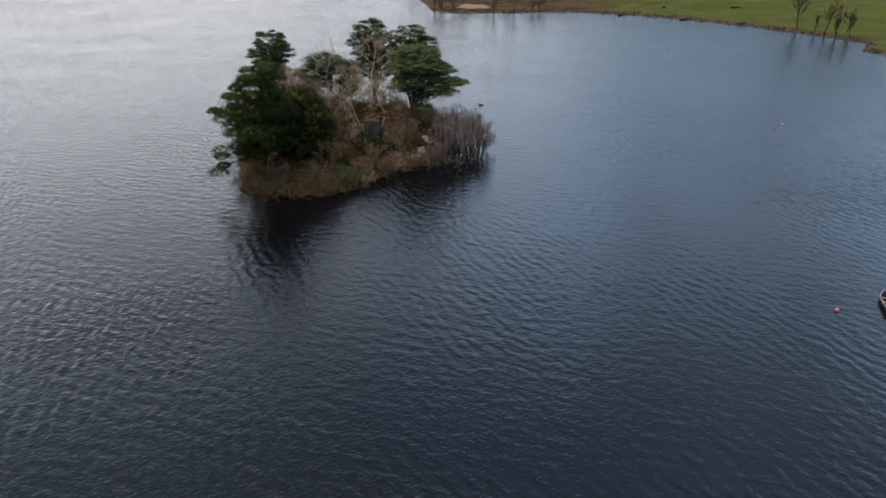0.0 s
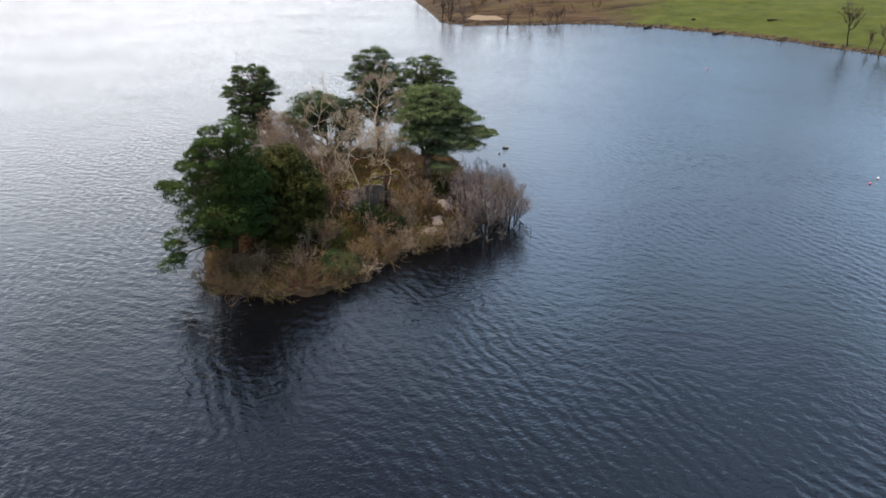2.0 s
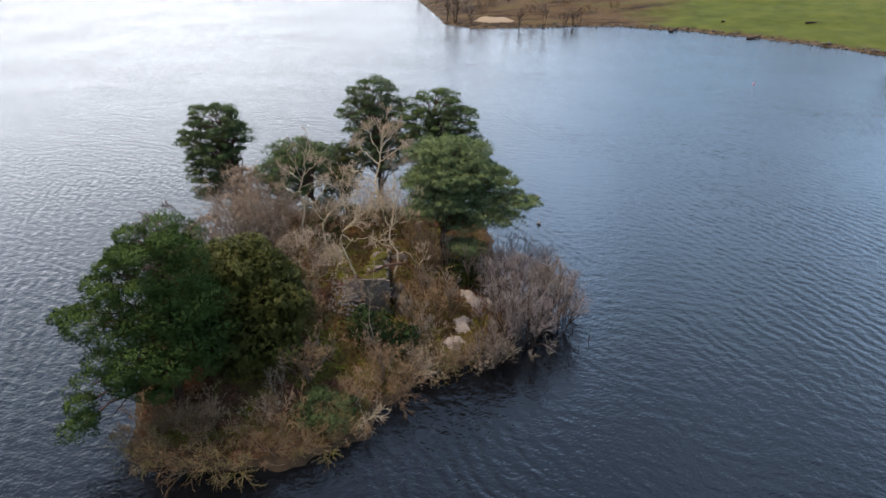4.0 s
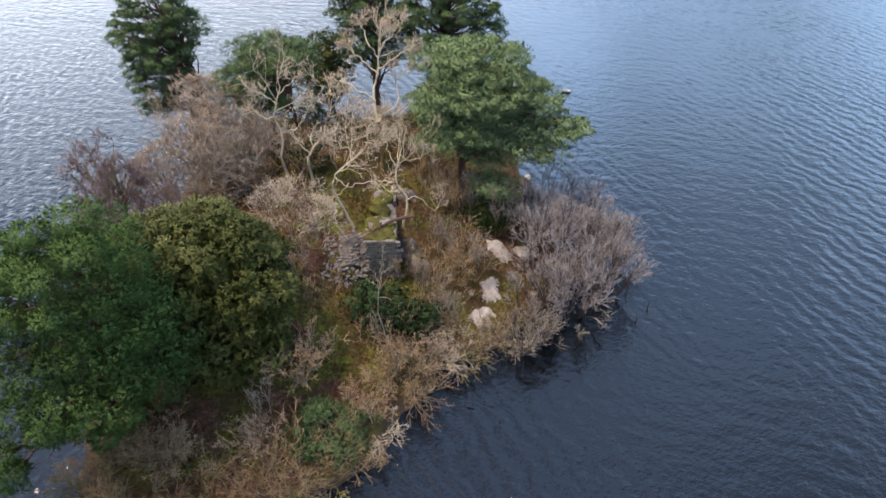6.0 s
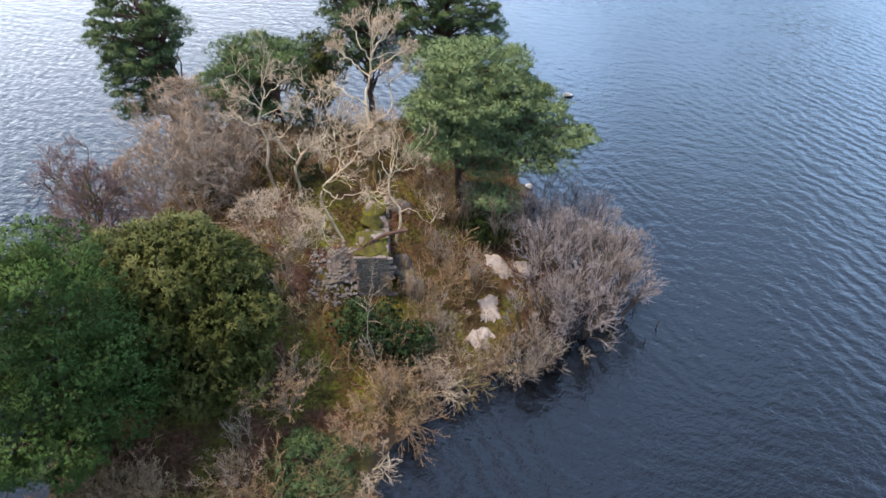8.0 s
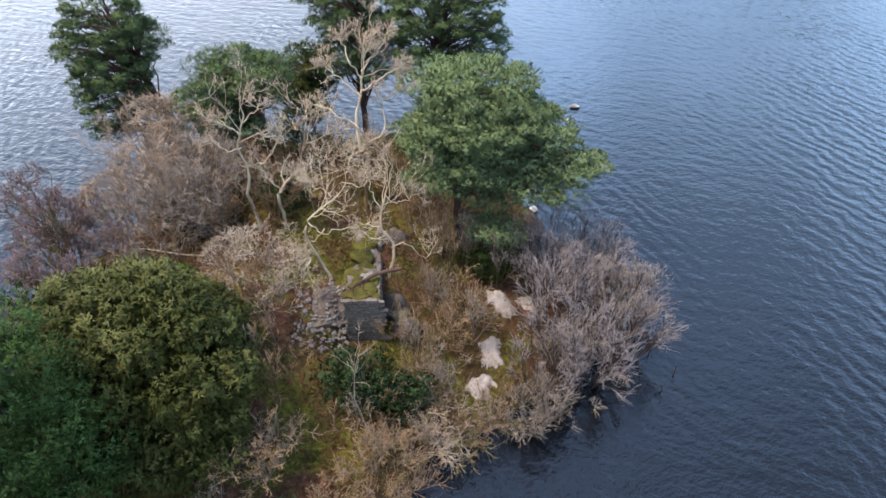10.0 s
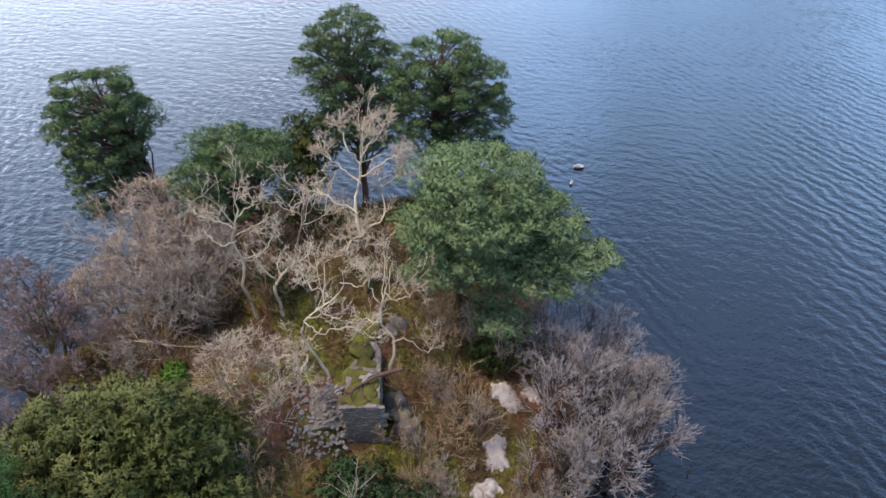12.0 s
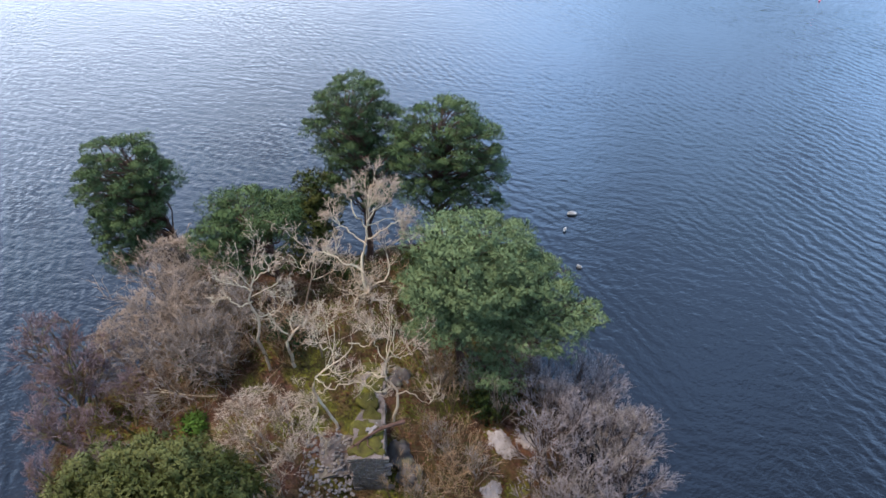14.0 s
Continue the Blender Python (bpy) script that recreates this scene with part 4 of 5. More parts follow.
for k, (x, y, turn, size) in enumerate([(3.0, 60.9, 15, 0.8), (4.8, 61.2, 140, 0.85), (6.6, 61.8, 250, 0.9), (8.4, 62.8, 60, 0.8), (-3.4, 58.6, 90, 1.1), (-1.2, 60.0, 330, 1.0), (-6.4, 53.8, 30, 0.9)]):
    bare("bare_shrub", PALE_DROOP, x, y, turn, size, "lichened shrub with pale twisting branches dipping into the water", "pale bank shrubs")
spots = np.random.default_rng(5)
placed = 0
while placed < 44:
    x, y = spots.uniform(-24, 6), spots.uniform(50, 84)
    deep = float(inside_by(ISLAND, np.array([x]), np.array([y]))[0])
    if deep < 1.2 or (-11.5 < x < -2.5 and 62.5 < y < 79) or np.hypot(x + 14.8, y - 59.6) < 5 or (0 < x < 6 and 62 < y < 71) or (x < -11 and 64 < y < 73 and spots.random() < 0.7) or (-12.5 < x < -3 and 53 < y < 63 and spots.random() < 0.88):
        continue
    bare("bare_shrub", BRUSH[placed % 3], x, y, spots.uniform(0, 360), spots.uniform(0.7, 1.35), "leafless brown undergrowth shrub", "undergrowth shrubs", spots.uniform(0.9, 1.3))
    placed += 1

for k, (x, y) in enumerate([(-3.4, 75.2), (-8.2, 78.0), (-10.8, 76.4), (-2.4, 77.6), (-1.8, 68.0), (-2.6, 65.0)]):
    bare("bare_shrub", BRUSH[k % 3], x, y, 61 * k, 0.75 + 0.05 * (k % 4), "low leafless shrub round the ruin", "shrubs round the ruin")

for k, (x, y) in enumerate([(-9.4, 61.6), (-6.6, 59.6), (-2.8, 62.4), (-1.2, 61.8), (-0.4, 64.6), (-2.2, 67.2), (-0.8, 69.8), (-12.0, 62.4), (0.2, 67.0), (-3.2, 63.6),
                            (-10.8, 60.6), (-1.6, 72.4), (-2.6, 73.8), (-11.2, 67.6), (-12.4, 65.4), (2.6, 70.4), (-5.4, 60.6), (-12.4, 54.2), (-1.8, 64.0), (0.4, 65.6), (-3.4, 67.8), (-0.8, 66.6), (-2.0, 70.6), (0.2, 71.2), (-4.4, 64.4), (-10.8, 64.0)]):
    bare("sapling_tree", SAPLING[k % 2], x, y, 97 * k, 0.62 + 0.11 * (k % 4), "slender leafless sapling with brown upright twigs", "saplings")

thicket = np.random.default_rng(15)
count = 0
while count < 12:
    x, y = thicket.uniform(-22.5, 1), thicket.uniform(49.6, 61)
    deep = float(inside_by(ISLAND, np.array([x]), np.array([y]))[0])
    if 0.5 < deep < (3.6 if x < -12 else 1.3):
        bare("bare_shrub", BRUSH[count % 3], x, y, thicket.uniform(0, 360), thicket.uniform(0.8, 1.1), "leafless brown shrub on the front bank", "front bank shrubs", thicket.uniform(0.8, 1.1))
        count += 1

# the thin dead birch and the dead spike
birch = bare_meshes("dead_birch", 91, 11.0, 1, 0.12, BARK_WHITE, BARK_WHITE, (9, 5), (0.26, 0.45), 55, 0.34, 0.02, 0.055, 0.5, 0.014)
bare("dead_birch_tree", birch, -4.9, 58.4, 0, 0.88, "thin dead birch with a white broken top", tall=1.25)
snag = bare_meshes("dead_snag", 92, 15.0, 1, 0.03, BARK_GREY, BARK_GREY, (8, 3), (0.06, 0.5), 80, 0.08, 0.0, 0.09, 0.5, 0.02)
bare("dead_snag_tree", snag, -23.6, 59.2, 0, 1.0, "thin grey dead stem standing above the pine", tall=1.3)


# ---- ruined wall, boulders and logs ----
def rock_mesh(name, seed, mat, squash=(1, 1, 0.7), rough=0.25, level=2):
    bm = bmesh.new()
    bmesh.ops.create_icosphere(bm, subdivisions=level, radius=0.5)
    off = Vector((seed * 7.3, seed * 3.1, seed * 1.7))
    for v in bm.verts:
        k = 1 + rough * noise.noise(v.co * 2.2 + off) + rough * 0.5 * noise.noise(v.co * 5 + off)
        v.co = Vector((v.co.x * squash[0], v.co.y * squash[1], v.co.z * squash[2])) * k
    for f in bm.faces:
        f.smooth = level > 2
    me = bpy.data.meshes.new(name)
    bm.to_mesh(me)
    bm.free()
    me.materials.append(mat)
    return me


def block_mesh(name, seed, mat):
    """A roughly squared stone one metre each way, to be scaled."""
    rng = random.Random(seed)
    bm = bmesh.new()
    bmesh.ops.create_cube(bm, size=1.0)
    bmesh.ops.bevel(bm, geom=bm.edges[:], offset=0.12, segments=1, affect="EDGES")
    for v in bm.verts:
        v.co += Vector((rng.uniform(-0.06, 0.06), rng.uniform(-0.06, 0.06), rng.uniform(-0.06, 0.06)))
    me = bpy.data.meshes.new(name)
    bm.to_mesh(me)
    bm.free()
    me.materials.append(mat)
    return me


def box_part(name, lo, hi, mat, parent, cuts=6, uneven=0.08, label=""):
    """An uneven block of masonry or turf between two corners."""
    bm = bmesh.new()
    bmesh.ops.create_cube(bm, size=1.0)
    bmesh.ops.subdivide_edges(bm, edges=bm.edges[:], cuts=cuts, use_grid_fill=True)
    lo, hi = Vector(lo), Vector(hi)
    for v in bm.verts:
        p = Vector((lo[i] + (v.co[i] + 0.5) * (hi[i] - lo[i]) for i in range(3)))
        v.co = p + uneven * Vector((noise.noise(p * 1.3), noise.noise(p * 1.3 + Vector((9, 0, 0))), noise.noise(p * 1.3 + Vector((0, 9, 0)))))
    me = bpy.data.meshes.new(name)
    bm.to_mesh(me)
    bm.free()
    me.materials.append(mat)
    return child(name, me, parent, label)


ruin = thing("ruined_wall", (0, 0, 0), "ruined grey rubble wall with a thick moss cap", "ruin")
box_part("wall_core", (-6.9, 65.15, 1.8), (-5.1, 67.9, 5.7), STONE_DARK, ruin, 10, 0.14)
box_part("low_wall_core", (-6.7, 67.7, 1.8), (-5.2, 73.5, 4.55), STONE_DARK, ruin, 12, 0.55)
rubble = box_part("rubble_core", (-9.2, 65.2, 1.6), (-6.85, 67.7, 4.5), STONE_DARK, ruin, 10, 0.35)
rubble.matrix_local = pose(0, 67.6, 4.5, 30) @ pose(0, -67.6, -4.5)
for k, (x, y, z, rx, ry, rz) in enumerate([(-6.2, 65.9, 5.74, 1.9, 1.6, 0.5), (-5.7, 66.8, 5.70, 1.5, 1.4, 0.5), (-6.4, 67.3, 5.6, 1.4, 1.3, 0.6), (-5.6, 65.8, 5.70, 1.2, 1.4, 0.5), (-5.9, 68.6, 4.7, 1.6, 1.3, 0.7), (-6.2, 70.2, 4.6, 1.5, 1.4, 0.8), (-5.6, 71.6, 4.5, 1.3, 1.5, 0.7), (-6.3, 73.0, 4.4, 1.4, 1.2, 0.8)]):
    pad = child("moss_cushion", rock_mesh("moss_cushion", 30 + k, MOSS, (1, 1, 1), 0.55, 3), ruin, "thick yellow-green moss on the wall's top")
    pad.matrix_local = pose(x, y, z, 0, 0, 25 * k) @ Matrix.Diagonal((rx, ry, rz, 1))

fallen = thing("fallen_branch", (-5.0, 67.3, 6.3), "broken brown bough lying across the wall top", "log")
bough = lines(np.array([[1.3, 0.0, -0.1]]), np.array([[-1, 0.05, 0.03]]), np.array([4.0]), 9, 0.12, 0.0, np.random.default_rng(3))
bough_r = np.linspace(0.14, 0.06, 9)[None]
offs, offr = grow(bough, bough_r, 9, 0.35, 40, 5, 0.25, 0.05, 0.6, np.random.default_rng(4), 0.5)
child("bough", mesh_of("bough", *joined([tubes(bough, bough_r, 8), tubes(offs, offr, 5)]), BARK_PINE, True), fallen)
long_log = thing("fallen_log", (-18.0, 71.3, gz(-18, 71.3) + 0.45), "long pale fallen trunk on brown leaf litter", "log")
trunk_line = lines(np.array([[4.4, 1.0, 0.15]]), np.array([[-1, -0.16, -0.02]]), np.array([9.6]), 14, 0.09, 0.0, np.random.default_rng(9))
log_r = np.linspace(0.075, 0.03, 14)[None]
offs, offr = grow(trunk_line, log_r, 7, 0.2, 40, 4, 0.2, 0.02, 0.6, np.random.default_rng(6), 0.3)
child("trunk", mesh_of("log_trunk", *joined([tubes(trunk_line, log_r, 8), tubes(offs, offr, 4)]), BARK_PALE, True), long_log)


def rock(label, x, y, z, size, seed, mat, turn=0.0, squash=(1, 1, 0.7), name="rock", group="", rough=0.3):
    ob = new(name, rock_mesh(name, seed, mat, squash, rough, 3))
    ob.matrix_world = pose(x, y, z, 0, 0, turn) @ Matrix.Diagonal((size, size, size, 1))
    return tagged(ob, label, "rock", group)


rock("grey mossy boulder at the wall's foot", -4.1, 66.8, 3.1, 2.0, 1, BOULDER, 20, (0.9, 1, 1.0), "boulder", rough=0.75)
rock("grey mossy boulder at the wall's foot", -3.5, 65.6, 2.7, 1.6, 2, BOULDER, 70, (0.9, 1, 1.0), "boulder", rough=0.75)
rock("dark boulder beside the wall under twigs", -4.3, 72.6, 3.6, 1.8, 3, BOULDER, 0, (1, 1, 0.8), "boulder", rough=0.75)


def slab(label, x, y, rx, ry, turn, seed):
    """A ragged outcrop of bare rock that barely clears the soil round it."""
    rng = np.random.default_rng(seed)
    g = np.linspace(-1.3, 1.3, 27)
    u, v = np.meshgrid(g, g, indexing="ij")
    c, s = math.cos(radians(turn)), math.sin(radians(turn))
    px, py = x + c * u * rx - s * v * ry, y + s * u * rx + c * v * ry
    edge = 1 - np.hypot(u, v) + 0.34 * ripple(px + seed, py, 0.55) + 0.16 * ripple(py, px + seed, 0.2)
    lift = np.clip(edge, -0.6, 0.35) * 0.55 + 0.05 * ripple(px, py, 0.3) + 0.03 * rng.normal(size=u.shape)
    pz = island_height(px, py) + lift
    i = np.arange(26)[:, None] * 27 + np.arange(26)[None]
    f = np.stack([i, i + 27, i + 28, i + 1], -1).reshape(-1, 4)
    me = mesh_of("rock_slab", np.stack([px.ravel() - x, py.ravel() - y, pz.ravel()], 1), f, ROCK_PALE)
    ob = new("rock_slab", me)
    ob.location = (x, y, 0)
    tagged(ob, label, "rock", "pale slabs")


slab("pale bare rock showing through dead grass", 2.7, 68.3, 0.95, 1.1, 30, 4)
slab("pale bare rock showing through dead grass", 4.7, 69.1, 0.7, 0.7, 80, 5)
slab("pale bare rock sloping to the water", 1.7, 64.7, 0.65, 1.4, -8, 6)
slab("pale bare rock sloping to the water", 0.9, 62.5, 0.8, 0.7, 40, 7)
for k, (x, y, s, q) in enumerate([(13.7, 96.7, 0.8, (1.3, 0.7, 0.55)), (12.6, 88.2, 0.5, (0.8, 1.1, 0.8)), (12.4, 94.0, 0.5, (1.5, 0.6, 0.4)), (6.9, 80.2, 0.8, (1, 0.8, 0.5))]):
    rock("dark rock with a pale top breaking the water", x, y, 0.12, s, 10 + k, ROCK_WET, 35 * k, q, "rock", "lake rocks")


def stake(x, y, h, lean):
    ob = thing("stake", (x, y, 0), "thin dark dead stake standing in the water", "stake", "stakes in the water")
    p = lines(np.array([[0, 0, -0.8]]), np.array([[lean, 0.1, 1.0]]), np.array([h + 0.8]), 6, 0.05, 0, np.random.default_rng(int(x * 10)))
    child("stem", mesh_of("stake", *tubes(p, np.linspace(0.06, 0.03, 6)[None], 6), BARK_DARK, True), ob)


stake(13.0, 63.3, 0.7, 0.1)
stake(12.2, 62.2, 0.5, -0.2)
stake(11.8, 64.9, 0.9, 0.3)


def buoy(x, y, col, label):
    root = thing("buoy", (x, y, 0.0), label, "buoy", "buoys")
    bm = bmesh.new()
    bmesh.ops.create_uvsphere(bm, u_segments=20, v_segments=12, radius=0.18)
    for v in bm.verts:
        v.co.z = v.co.z * (0.85 if v.co.z < 0 else 1.0) + 0.08
    me = bpy.data.meshes.new("float")
    bm.to_mesh(me)
    bm.free()
    me.materials.append(col)
    child("float", me, root)
    a = np.linspace(0, 2 * np.pi, 17)
    loop = np.stack([0.07 * np.cos(a), 0 * a, 0.31 + 0.06 * np.sin(a)], 1)[None]
    v, f = tubes(loop, np.full((1, 17), 0.018), 6)
    ring = mesh_of("ring", v, f, STEEL, True)
    child("ring", ring, root, "steel lifting ring")


PINK = plain("faded_pink_plastic", (0.75, 0.16, 0.22), 0.4)
WHITE = plain("white_plastic", (0.75, 0.74, 0.72), 0.4)
STEEL = plain("dull_steel", (0.35, 0.35, 0.36), 0.45)
BOAT_DARK = plain("black_hull_paint", (0.03, 0.03, 0.035), 0.45)
BOAT_WOOD = plain("weathered_boat_wood", (0.24, 0.17, 0.11), 0.7)
buoy(41.1, 18.9, PINK, "faded pink round mooring buoy on the lake")
buoy(65.0, 78.5, PINK, "pale pink round mooring buoy on the lake")
buoy(67.5, 80.6, WHITE, "white round mooring buoy on the lake")
buoy(74.2, 161.5, PINK, "faded pink round mooring buoy on the lake")

# ---- the wall's stones ----
BLOCKS = [block_mesh("stone", k, STONE) for k in range(6)]
SLATES = [block_mesh("dark_stone", k, STONE_DARK) for k in range(4)]
lay = random.Random(12)


def course(x0, y0, x1, y1, z0, z1, long, high, out, meshes, ragged=0.0):
    """Courses of stones along one face of the wall, from one end to the other, bedded a little proud of the core."""
    run = math.hypot(x1 - x0, y1 - y0)
    turn = math.degrees(math.atan2(y1 - y0, x1 - x0))
    z = z0
    while z < z1:
        h = high * lay.uniform(0.75, 1.25)
        s = lay.uniform(-0.3, 0.0)
        while s < run:
            w = long * lay.uniform(0.6, 1.4)
            if lay.random() > ragged * (z - z0) / (z1 - z0):
                u = (s + w / 2) / run
                ob = child("stone", lay.choice(meshes), ruin)
                ob.matrix_local = pose(x0 + (x1 - x0) * u, y0 + (y1 - y0) * u, z + h / 2, lay.uniform(-4, 4), lay.uniform(-4, 4), turn + lay.uniform(-5, 5)) @ Matrix.Diagonal((w * 0.97, out * lay.uniform(0.8, 1.2), h * 0.97, 1))
            s += w
        z += h


course(-6.9, 65.12, -5.1, 65.12, 2.4, 5.75, 0.5, 0.2, 0.22, SLATES)
course(-5.05, 65.2, -5.05, 67.8, 2.6, 5.7, 0.6, 0.26, 0.22, SLATES, 0.15)
course(-5.15, 68.0, -5.15, 73.4, 3.0, 4.6, 0.7, 0.3, 0.25, SLATES, 0.7)
for k in range(250):
    # a flat-topped bank of rubble against the wall, its front sloping down
    x, y = lay.uniform(-10.2, -6.9), lay.uniform(64.0, 68.0)
    z = 4.60 - (67.7 - y) * 0.56
    if x < -9.0:
        z -= (-9.0 - x) * 1.6
    z = max(z, gz(x, y) + 0.02)
    s = lay.uniform(0.10, 0.26)
    ob = child("stone", lay.choice(BLOCKS), ruin)
    ob.matrix_local = pose(x, y, z + lay.uniform(-0.04, 0.08), lay.uniform(-25, 25), lay.uniform(-25, 25), lay.uniform(0, 180)) @ Matrix.Diagonal((s, s * lay.uniform(0.5, 1), s * 0.5, 1))
for k, (x, y) in enumerate([(-5.9, 66.9), (-5.6, 67.0), (-5.8, 66.6)]):
    ob = child("stone", BLOCKS[k], ruin)
    ob.matrix_local = pose(x, y, 6.05, 10, 5, 40 * k) @ Matrix.Diagonal((0.4, 0.25, 0.2, 1))

# ---- undergrowth that nobody could count ----
def blades_on_island(name, count, mat, size, label, keep, seed, up=0.9):
    rng = np.random.default_rng(seed)
    x, y = rng.uniform(-31, 8, count * 3), rng.uniform(49, 98, count * 3)
    d = inside_by(ISLAND, x, y)
    ok = (d > 0.9) & keep(x, y)
    x, y = x[ok][:count], y[ok][:count]
    z = island_height(x, y)
    ways = rng.normal(size=(len(x), 3)) * [1, 1, 0.3] + [0, 0, up]
    v, f = blades(np.stack([x, y, z - 0.03], 1), ways, size[0], size[1], rng)
    tagged(new(name, mesh_of(name, v, f, mat)), label, "undergrowth", kind="stuff")


off_ruin = lambda x, y: ~(((x > -9.8) & (x < -4.9) & (y > 65.0) & (y < 69.0)) | ((x > -6.9) & (x < -5.0) & (y < 73.5) & (y > 65)))
blades_on_island("dead_grass", 46000, DEAD_GRASS, (0.42, 0.035), "pale dead grass over the island", lambda x, y: off_ruin(x, y) & (ripple(x, y, 3.7) + 0.35 * ripple(y, x, 1.1) > -0.15), 21)
blades_on_island("bracken", 44000, RUSTY, (0.38, 0.05), "rusty dead bracken and fallen leaves", lambda x, y: off_ruin(x, y) & (ripple(x, y, 3.7) + 0.35 * ripple(y, x, 1.1) < 0.1), 22, 0.35)

# ---- the far shore ----
def lz(x, y):
    return float(land_height(np.array([float(x)]), np.array([float(y)]))[0])


def shore_patch(name, x, y, rx, ry, turn, mat, seed):
    """A ragged patch of another soil that lies on the far shore."""
    g = np.linspace(-1.4, 1.4, 41)
    u, v = np.meshgrid(g, g, indexing="ij")
    k, s = math.cos(radians(turn)), math.sin(radians(turn))
    px, py = x + k * u * rx - s * v * ry, y + s * u * rx + k * v * ry
    edge = 1 - np.hypot(u, v) + 0.22 * ripple(px + seed, py, 3.0) + 0.1 * ripple(py, px + seed, 1.0)
    pz = land_height(px, py) + np.clip(edge, -0.5, 0.2) * 0.8
    i = np.arange(40)[:, None] * 41 + np.arange(40)[None]
    f = np.stack([i, i + 41, i + 42, i + 1], -1).reshape(-1, 4)
    return new(name, mesh_of(name, np.stack([px.ravel(), py.ravel(), pz.ravel()], 1), f, mat, True))


tagged(shore_patch("beach", 23.5, 256.5, 6.5, 5.0, -6, SAND, 1), "pale sandy beach patch on the far shore", "beach", kind="structure")
for k, (x, y, size, m) in enumerate([(6.6, 260, 0.95, 0), (9.7, 256, 1.05, 2), (3.5, 308, 1.0, 1), (0.5, 328, 1.0, 0), (-4.5, 340, 1.0, 2), (8, 275, 0.9, 1), (15.2, 249, 0.7, 2), (31.2, 246, 0.8, 0),
                                     (39.3, 246, 0.7, 1), (47.2, 247.5, 0.62, 2), (50.5, 249, 0.6, 0), (53.0, 249, 0.55, 1), (20, 284, 1.1, 2), (33, 288, 1.1, 0), (44, 300, 1.0, 1), (12, 296, 1.0, 0)]):
    put_bare("shore_tree", FAR_TREES[m], x, y, max(lz(x, y), -0.3), 47 * k, size * 1.2, "dark leafless tree on the far shore", "far shore trees", 1.1)
for k, (x, y, size) in enumerate([(129.6, 192.0, 1.15), (131.9, 185.4, 0.75), (133.0, 181.6, 0.95), (134.2, 177.0, 1.0), (136.4, 173.4, 0.8), (139.5, 180.0, 0.8)]):
    put_bare("shore_tree", PASTURE_TREES[k % 2], x, y, lz(x, y), 80 * k, size * 1.3, "large leafless tree at the edge of the pasture", "pasture trees", 1.15)
shore_spots = np.random.default_rng(61)
for k in range(22):
    x, y = shore_spots.uniform(8, 74), shore_spots.uniform(262, 305)
    put_bare("moor_shrub", BRUSH[k % 3], x, y, lz(x, y), 70 * k, shore_spots.uniform(1.1, 2.2), "dark leafless scrub on the far moor", "moor scrub", 0.8)
for k, (x, y, ln, turn) in enumerate([(126.0, 232.5, 4.0, 0), (82.9, 237.4, 6.0, 35), (102.5, 221.5, 5.0, 5), (101, 243, 2.5, 60)]):
    log = thing("driftwood_log", (x, y, max(lz(x, y), 0) + 0.2), "dark driftwood log by the far shore", "log", "driftwood")
    log.rotation_euler = (0, 0, radians(turn))
    p = lines(np.array([[-ln / 2, 0, 0]]), np.array([[1, 0, 0.02]]), np.array([ln]), 8, 0.08, 0, np.random.default_rng(k))
    child("trunk", mesh_of("driftwood", *tubes(p, np.linspace(0.4, 0.2, 8)[None], 7), BARK_DARK, True), log)
shore_rng = np.random.default_rng(44)
pieces = []
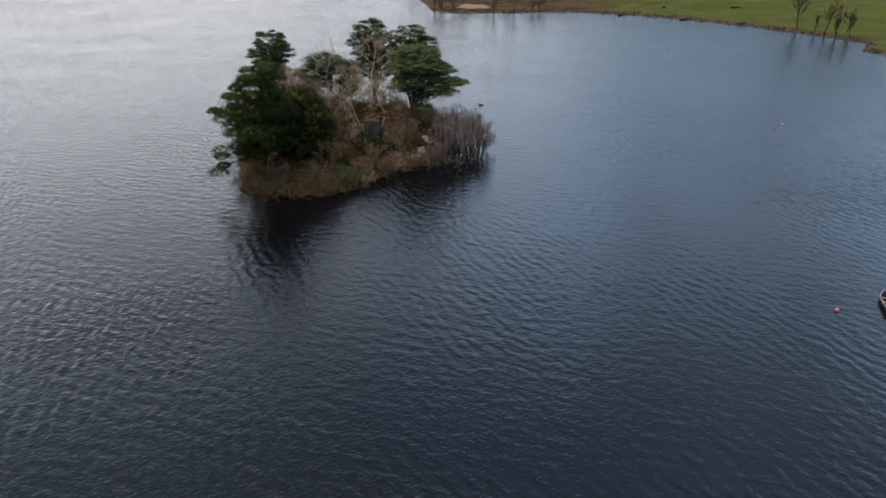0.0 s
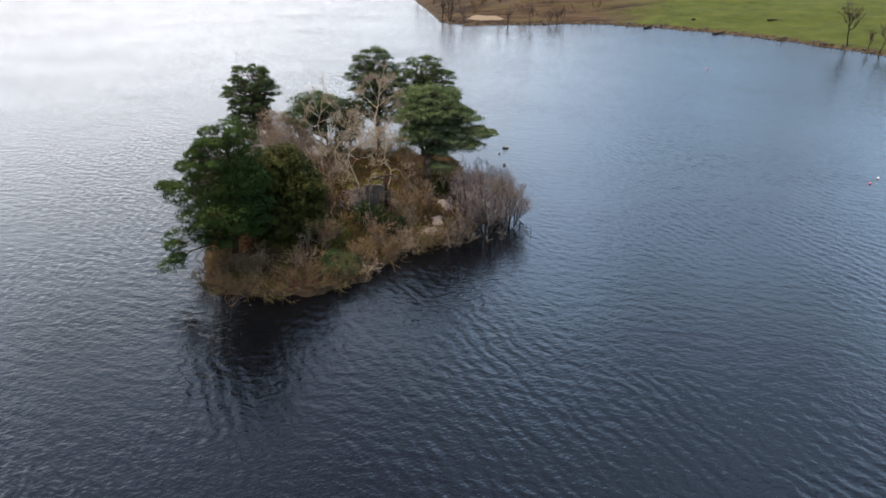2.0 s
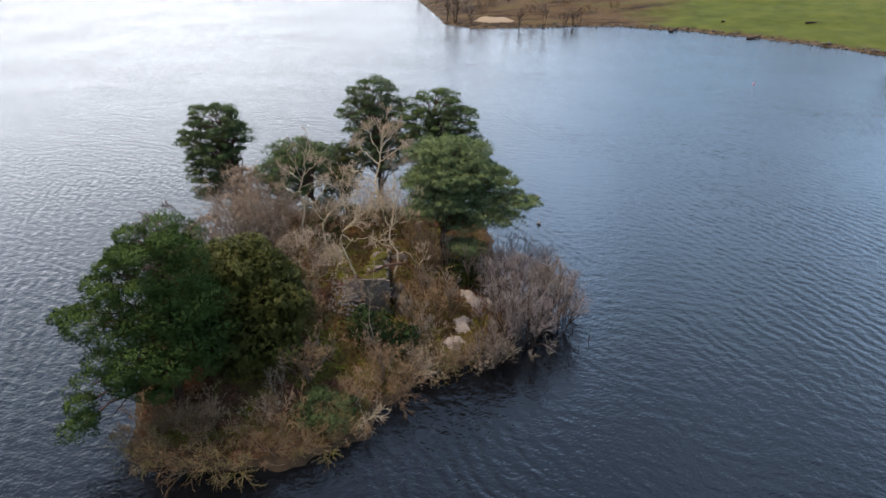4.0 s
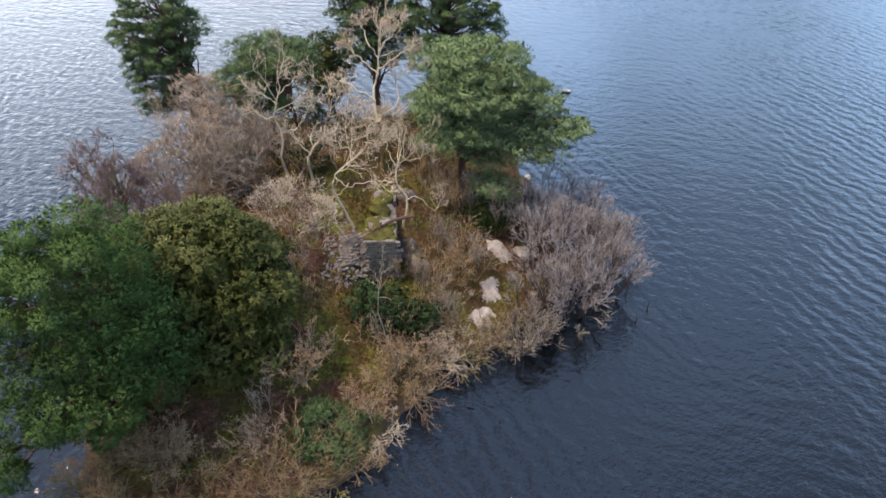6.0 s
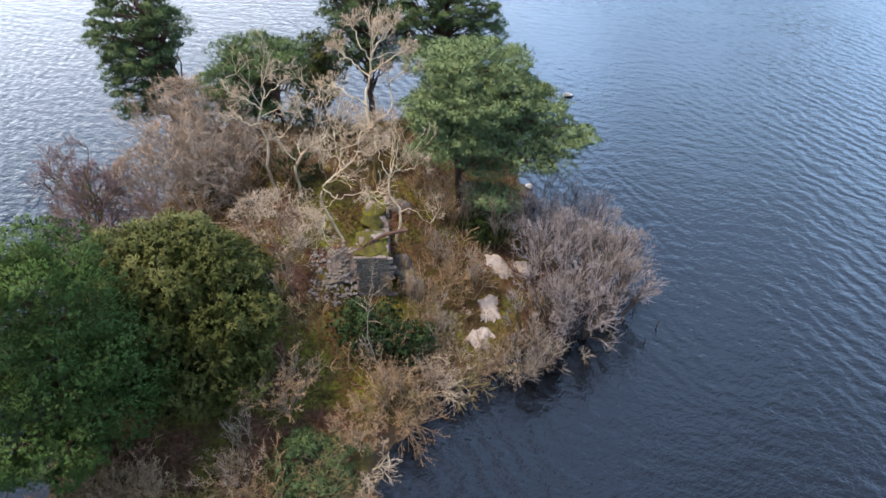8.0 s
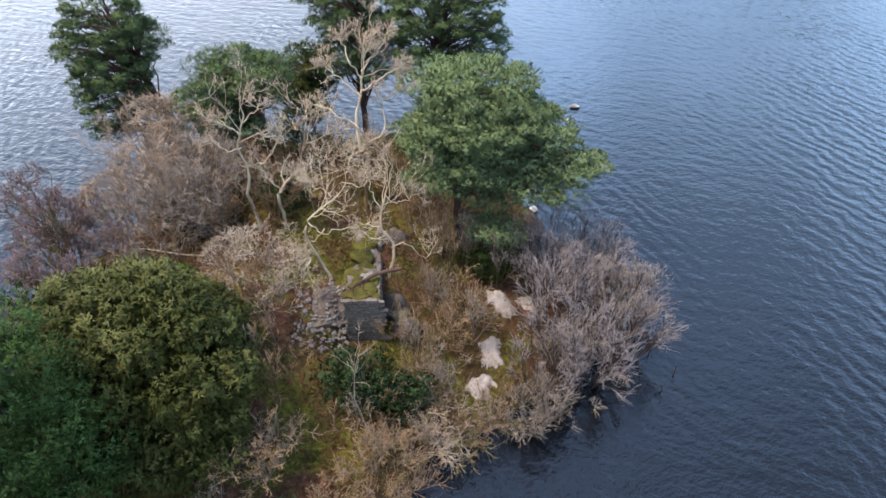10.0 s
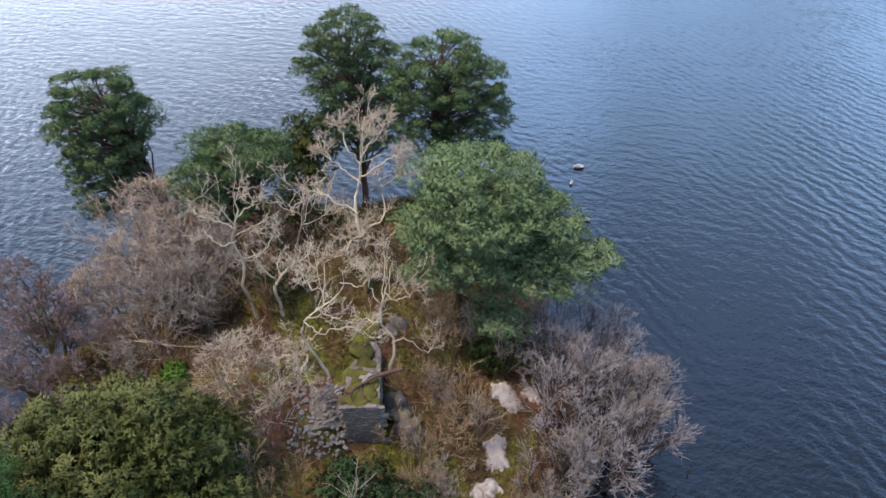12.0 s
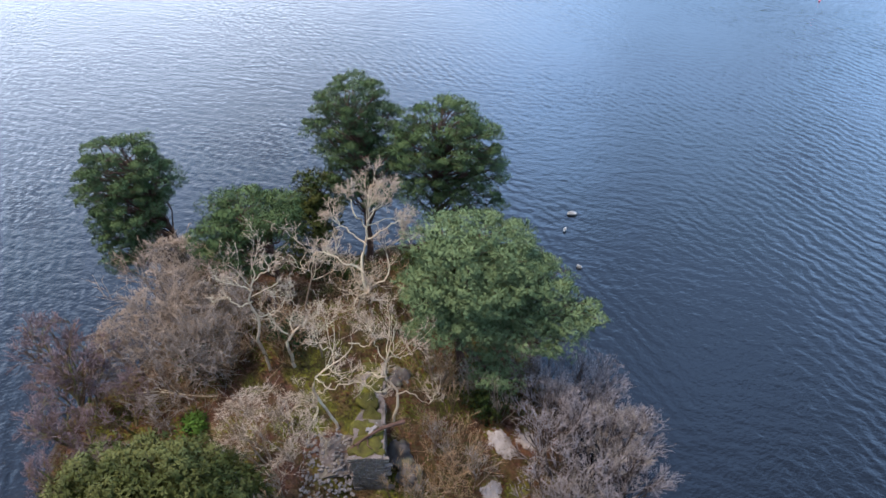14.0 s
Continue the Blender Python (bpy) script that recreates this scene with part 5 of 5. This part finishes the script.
for (ax, ay), (bx, by) in zip(LAKE[3:14], LAKE[4:15]):
    for _ in range(int(math.hypot(bx - ax, by - ay) * 1.6)):
        u = shore_rng.random()
        c = np.array([ax + (bx - ax) * u, ay + (by - ay) * u, 0]) + shore_rng.normal(size=3) * [0.9, 0.9, 0]
        c[2] = max(lz(c[0], c[1]), 0.0)
        s = shore_rng.uniform(0.2, 0.75)
        q = np.array([(1, 0, 0), (0, 1, 0), (-1, 0, 0), (0, -1, 0), (0, 0, 0.7), (0, 0, -0.7)]) * s * (1 + 0.35 * shore_rng.normal(size=(6, 3)))
        t = np.array([(0, 1, 4), (1, 2, 4), (2, 3, 4), (3, 0, 4), (1, 0, 5), (2, 1, 5), (3, 2, 5), (0, 3, 5)])
        pieces.append((q + c, t))
tagged(new("shore_stones", mesh_of("shore_stones", *joined(pieces), BANK_STONE)), "dark stones along the far waterline", "stones", kind="stuff")

# ---- a moored boat ----
boat = thing("rowing_boat", (46.7, 19.7, 0.0), "dark-hulled rowing boat with a pale grey gunwale moored on the lake", "boat")
boat.rotation_euler = (0, 0, radians(70))
s = np.linspace(-1, 1, 15)
half = 0.72 * (1 - np.clip(s, 0, 1) ** 2.4) * (1 - 0.12 * np.clip(-s, 0, 1) ** 2) + 0.02
rim = 0.42 + 0.16 * s ** 2
profile = np.linspace(-1, 1, 9)
hull_v = np.stack([np.repeat(s * 2.0, 9), (half[:, None] * np.sin(profile * 1.57)).ravel(), (rim[:, None] - (rim[:, None] + 0.22) * np.cos(profile * 1.57) ** 0.8).ravel()], 1)
i = np.arange(14)[:, None] * 9 + np.arange(8)[None]
quads = np.stack([i, i + 9, i + 10, i + 1], -1).reshape(-1, 4)
hull = child("hull", mesh_of("hull", hull_v, quads, BOAT_DARK, True), boat)
shell = hull.modifiers.new("thick", "SOLIDIFY")
shell.thickness = 0.04
for side in (-1, 1):
    edge = np.stack([s * 2.0, side * half, rim + 0.02], 1)[None]
    child("gunwale", mesh_of("gunwale", *tubes(edge, np.full((1, 15), 0.032), 6), STEEL, True), boat, "pale grey gunwale")
for x in (-1.1, 0.0, 0.9):
    w = 0.62 if x < 0.5 else 0.5
    box_part("thwart", (x - 0.12, -w, 0.22), (x + 0.12, w, 0.26), BOAT_WOOD, boat, 2, 0.0)
box_part("transom", (-2.02, -0.6, -0.05), (-1.96, 0.6, 0.56), BOAT_DARK, boat, 2, 0.0)
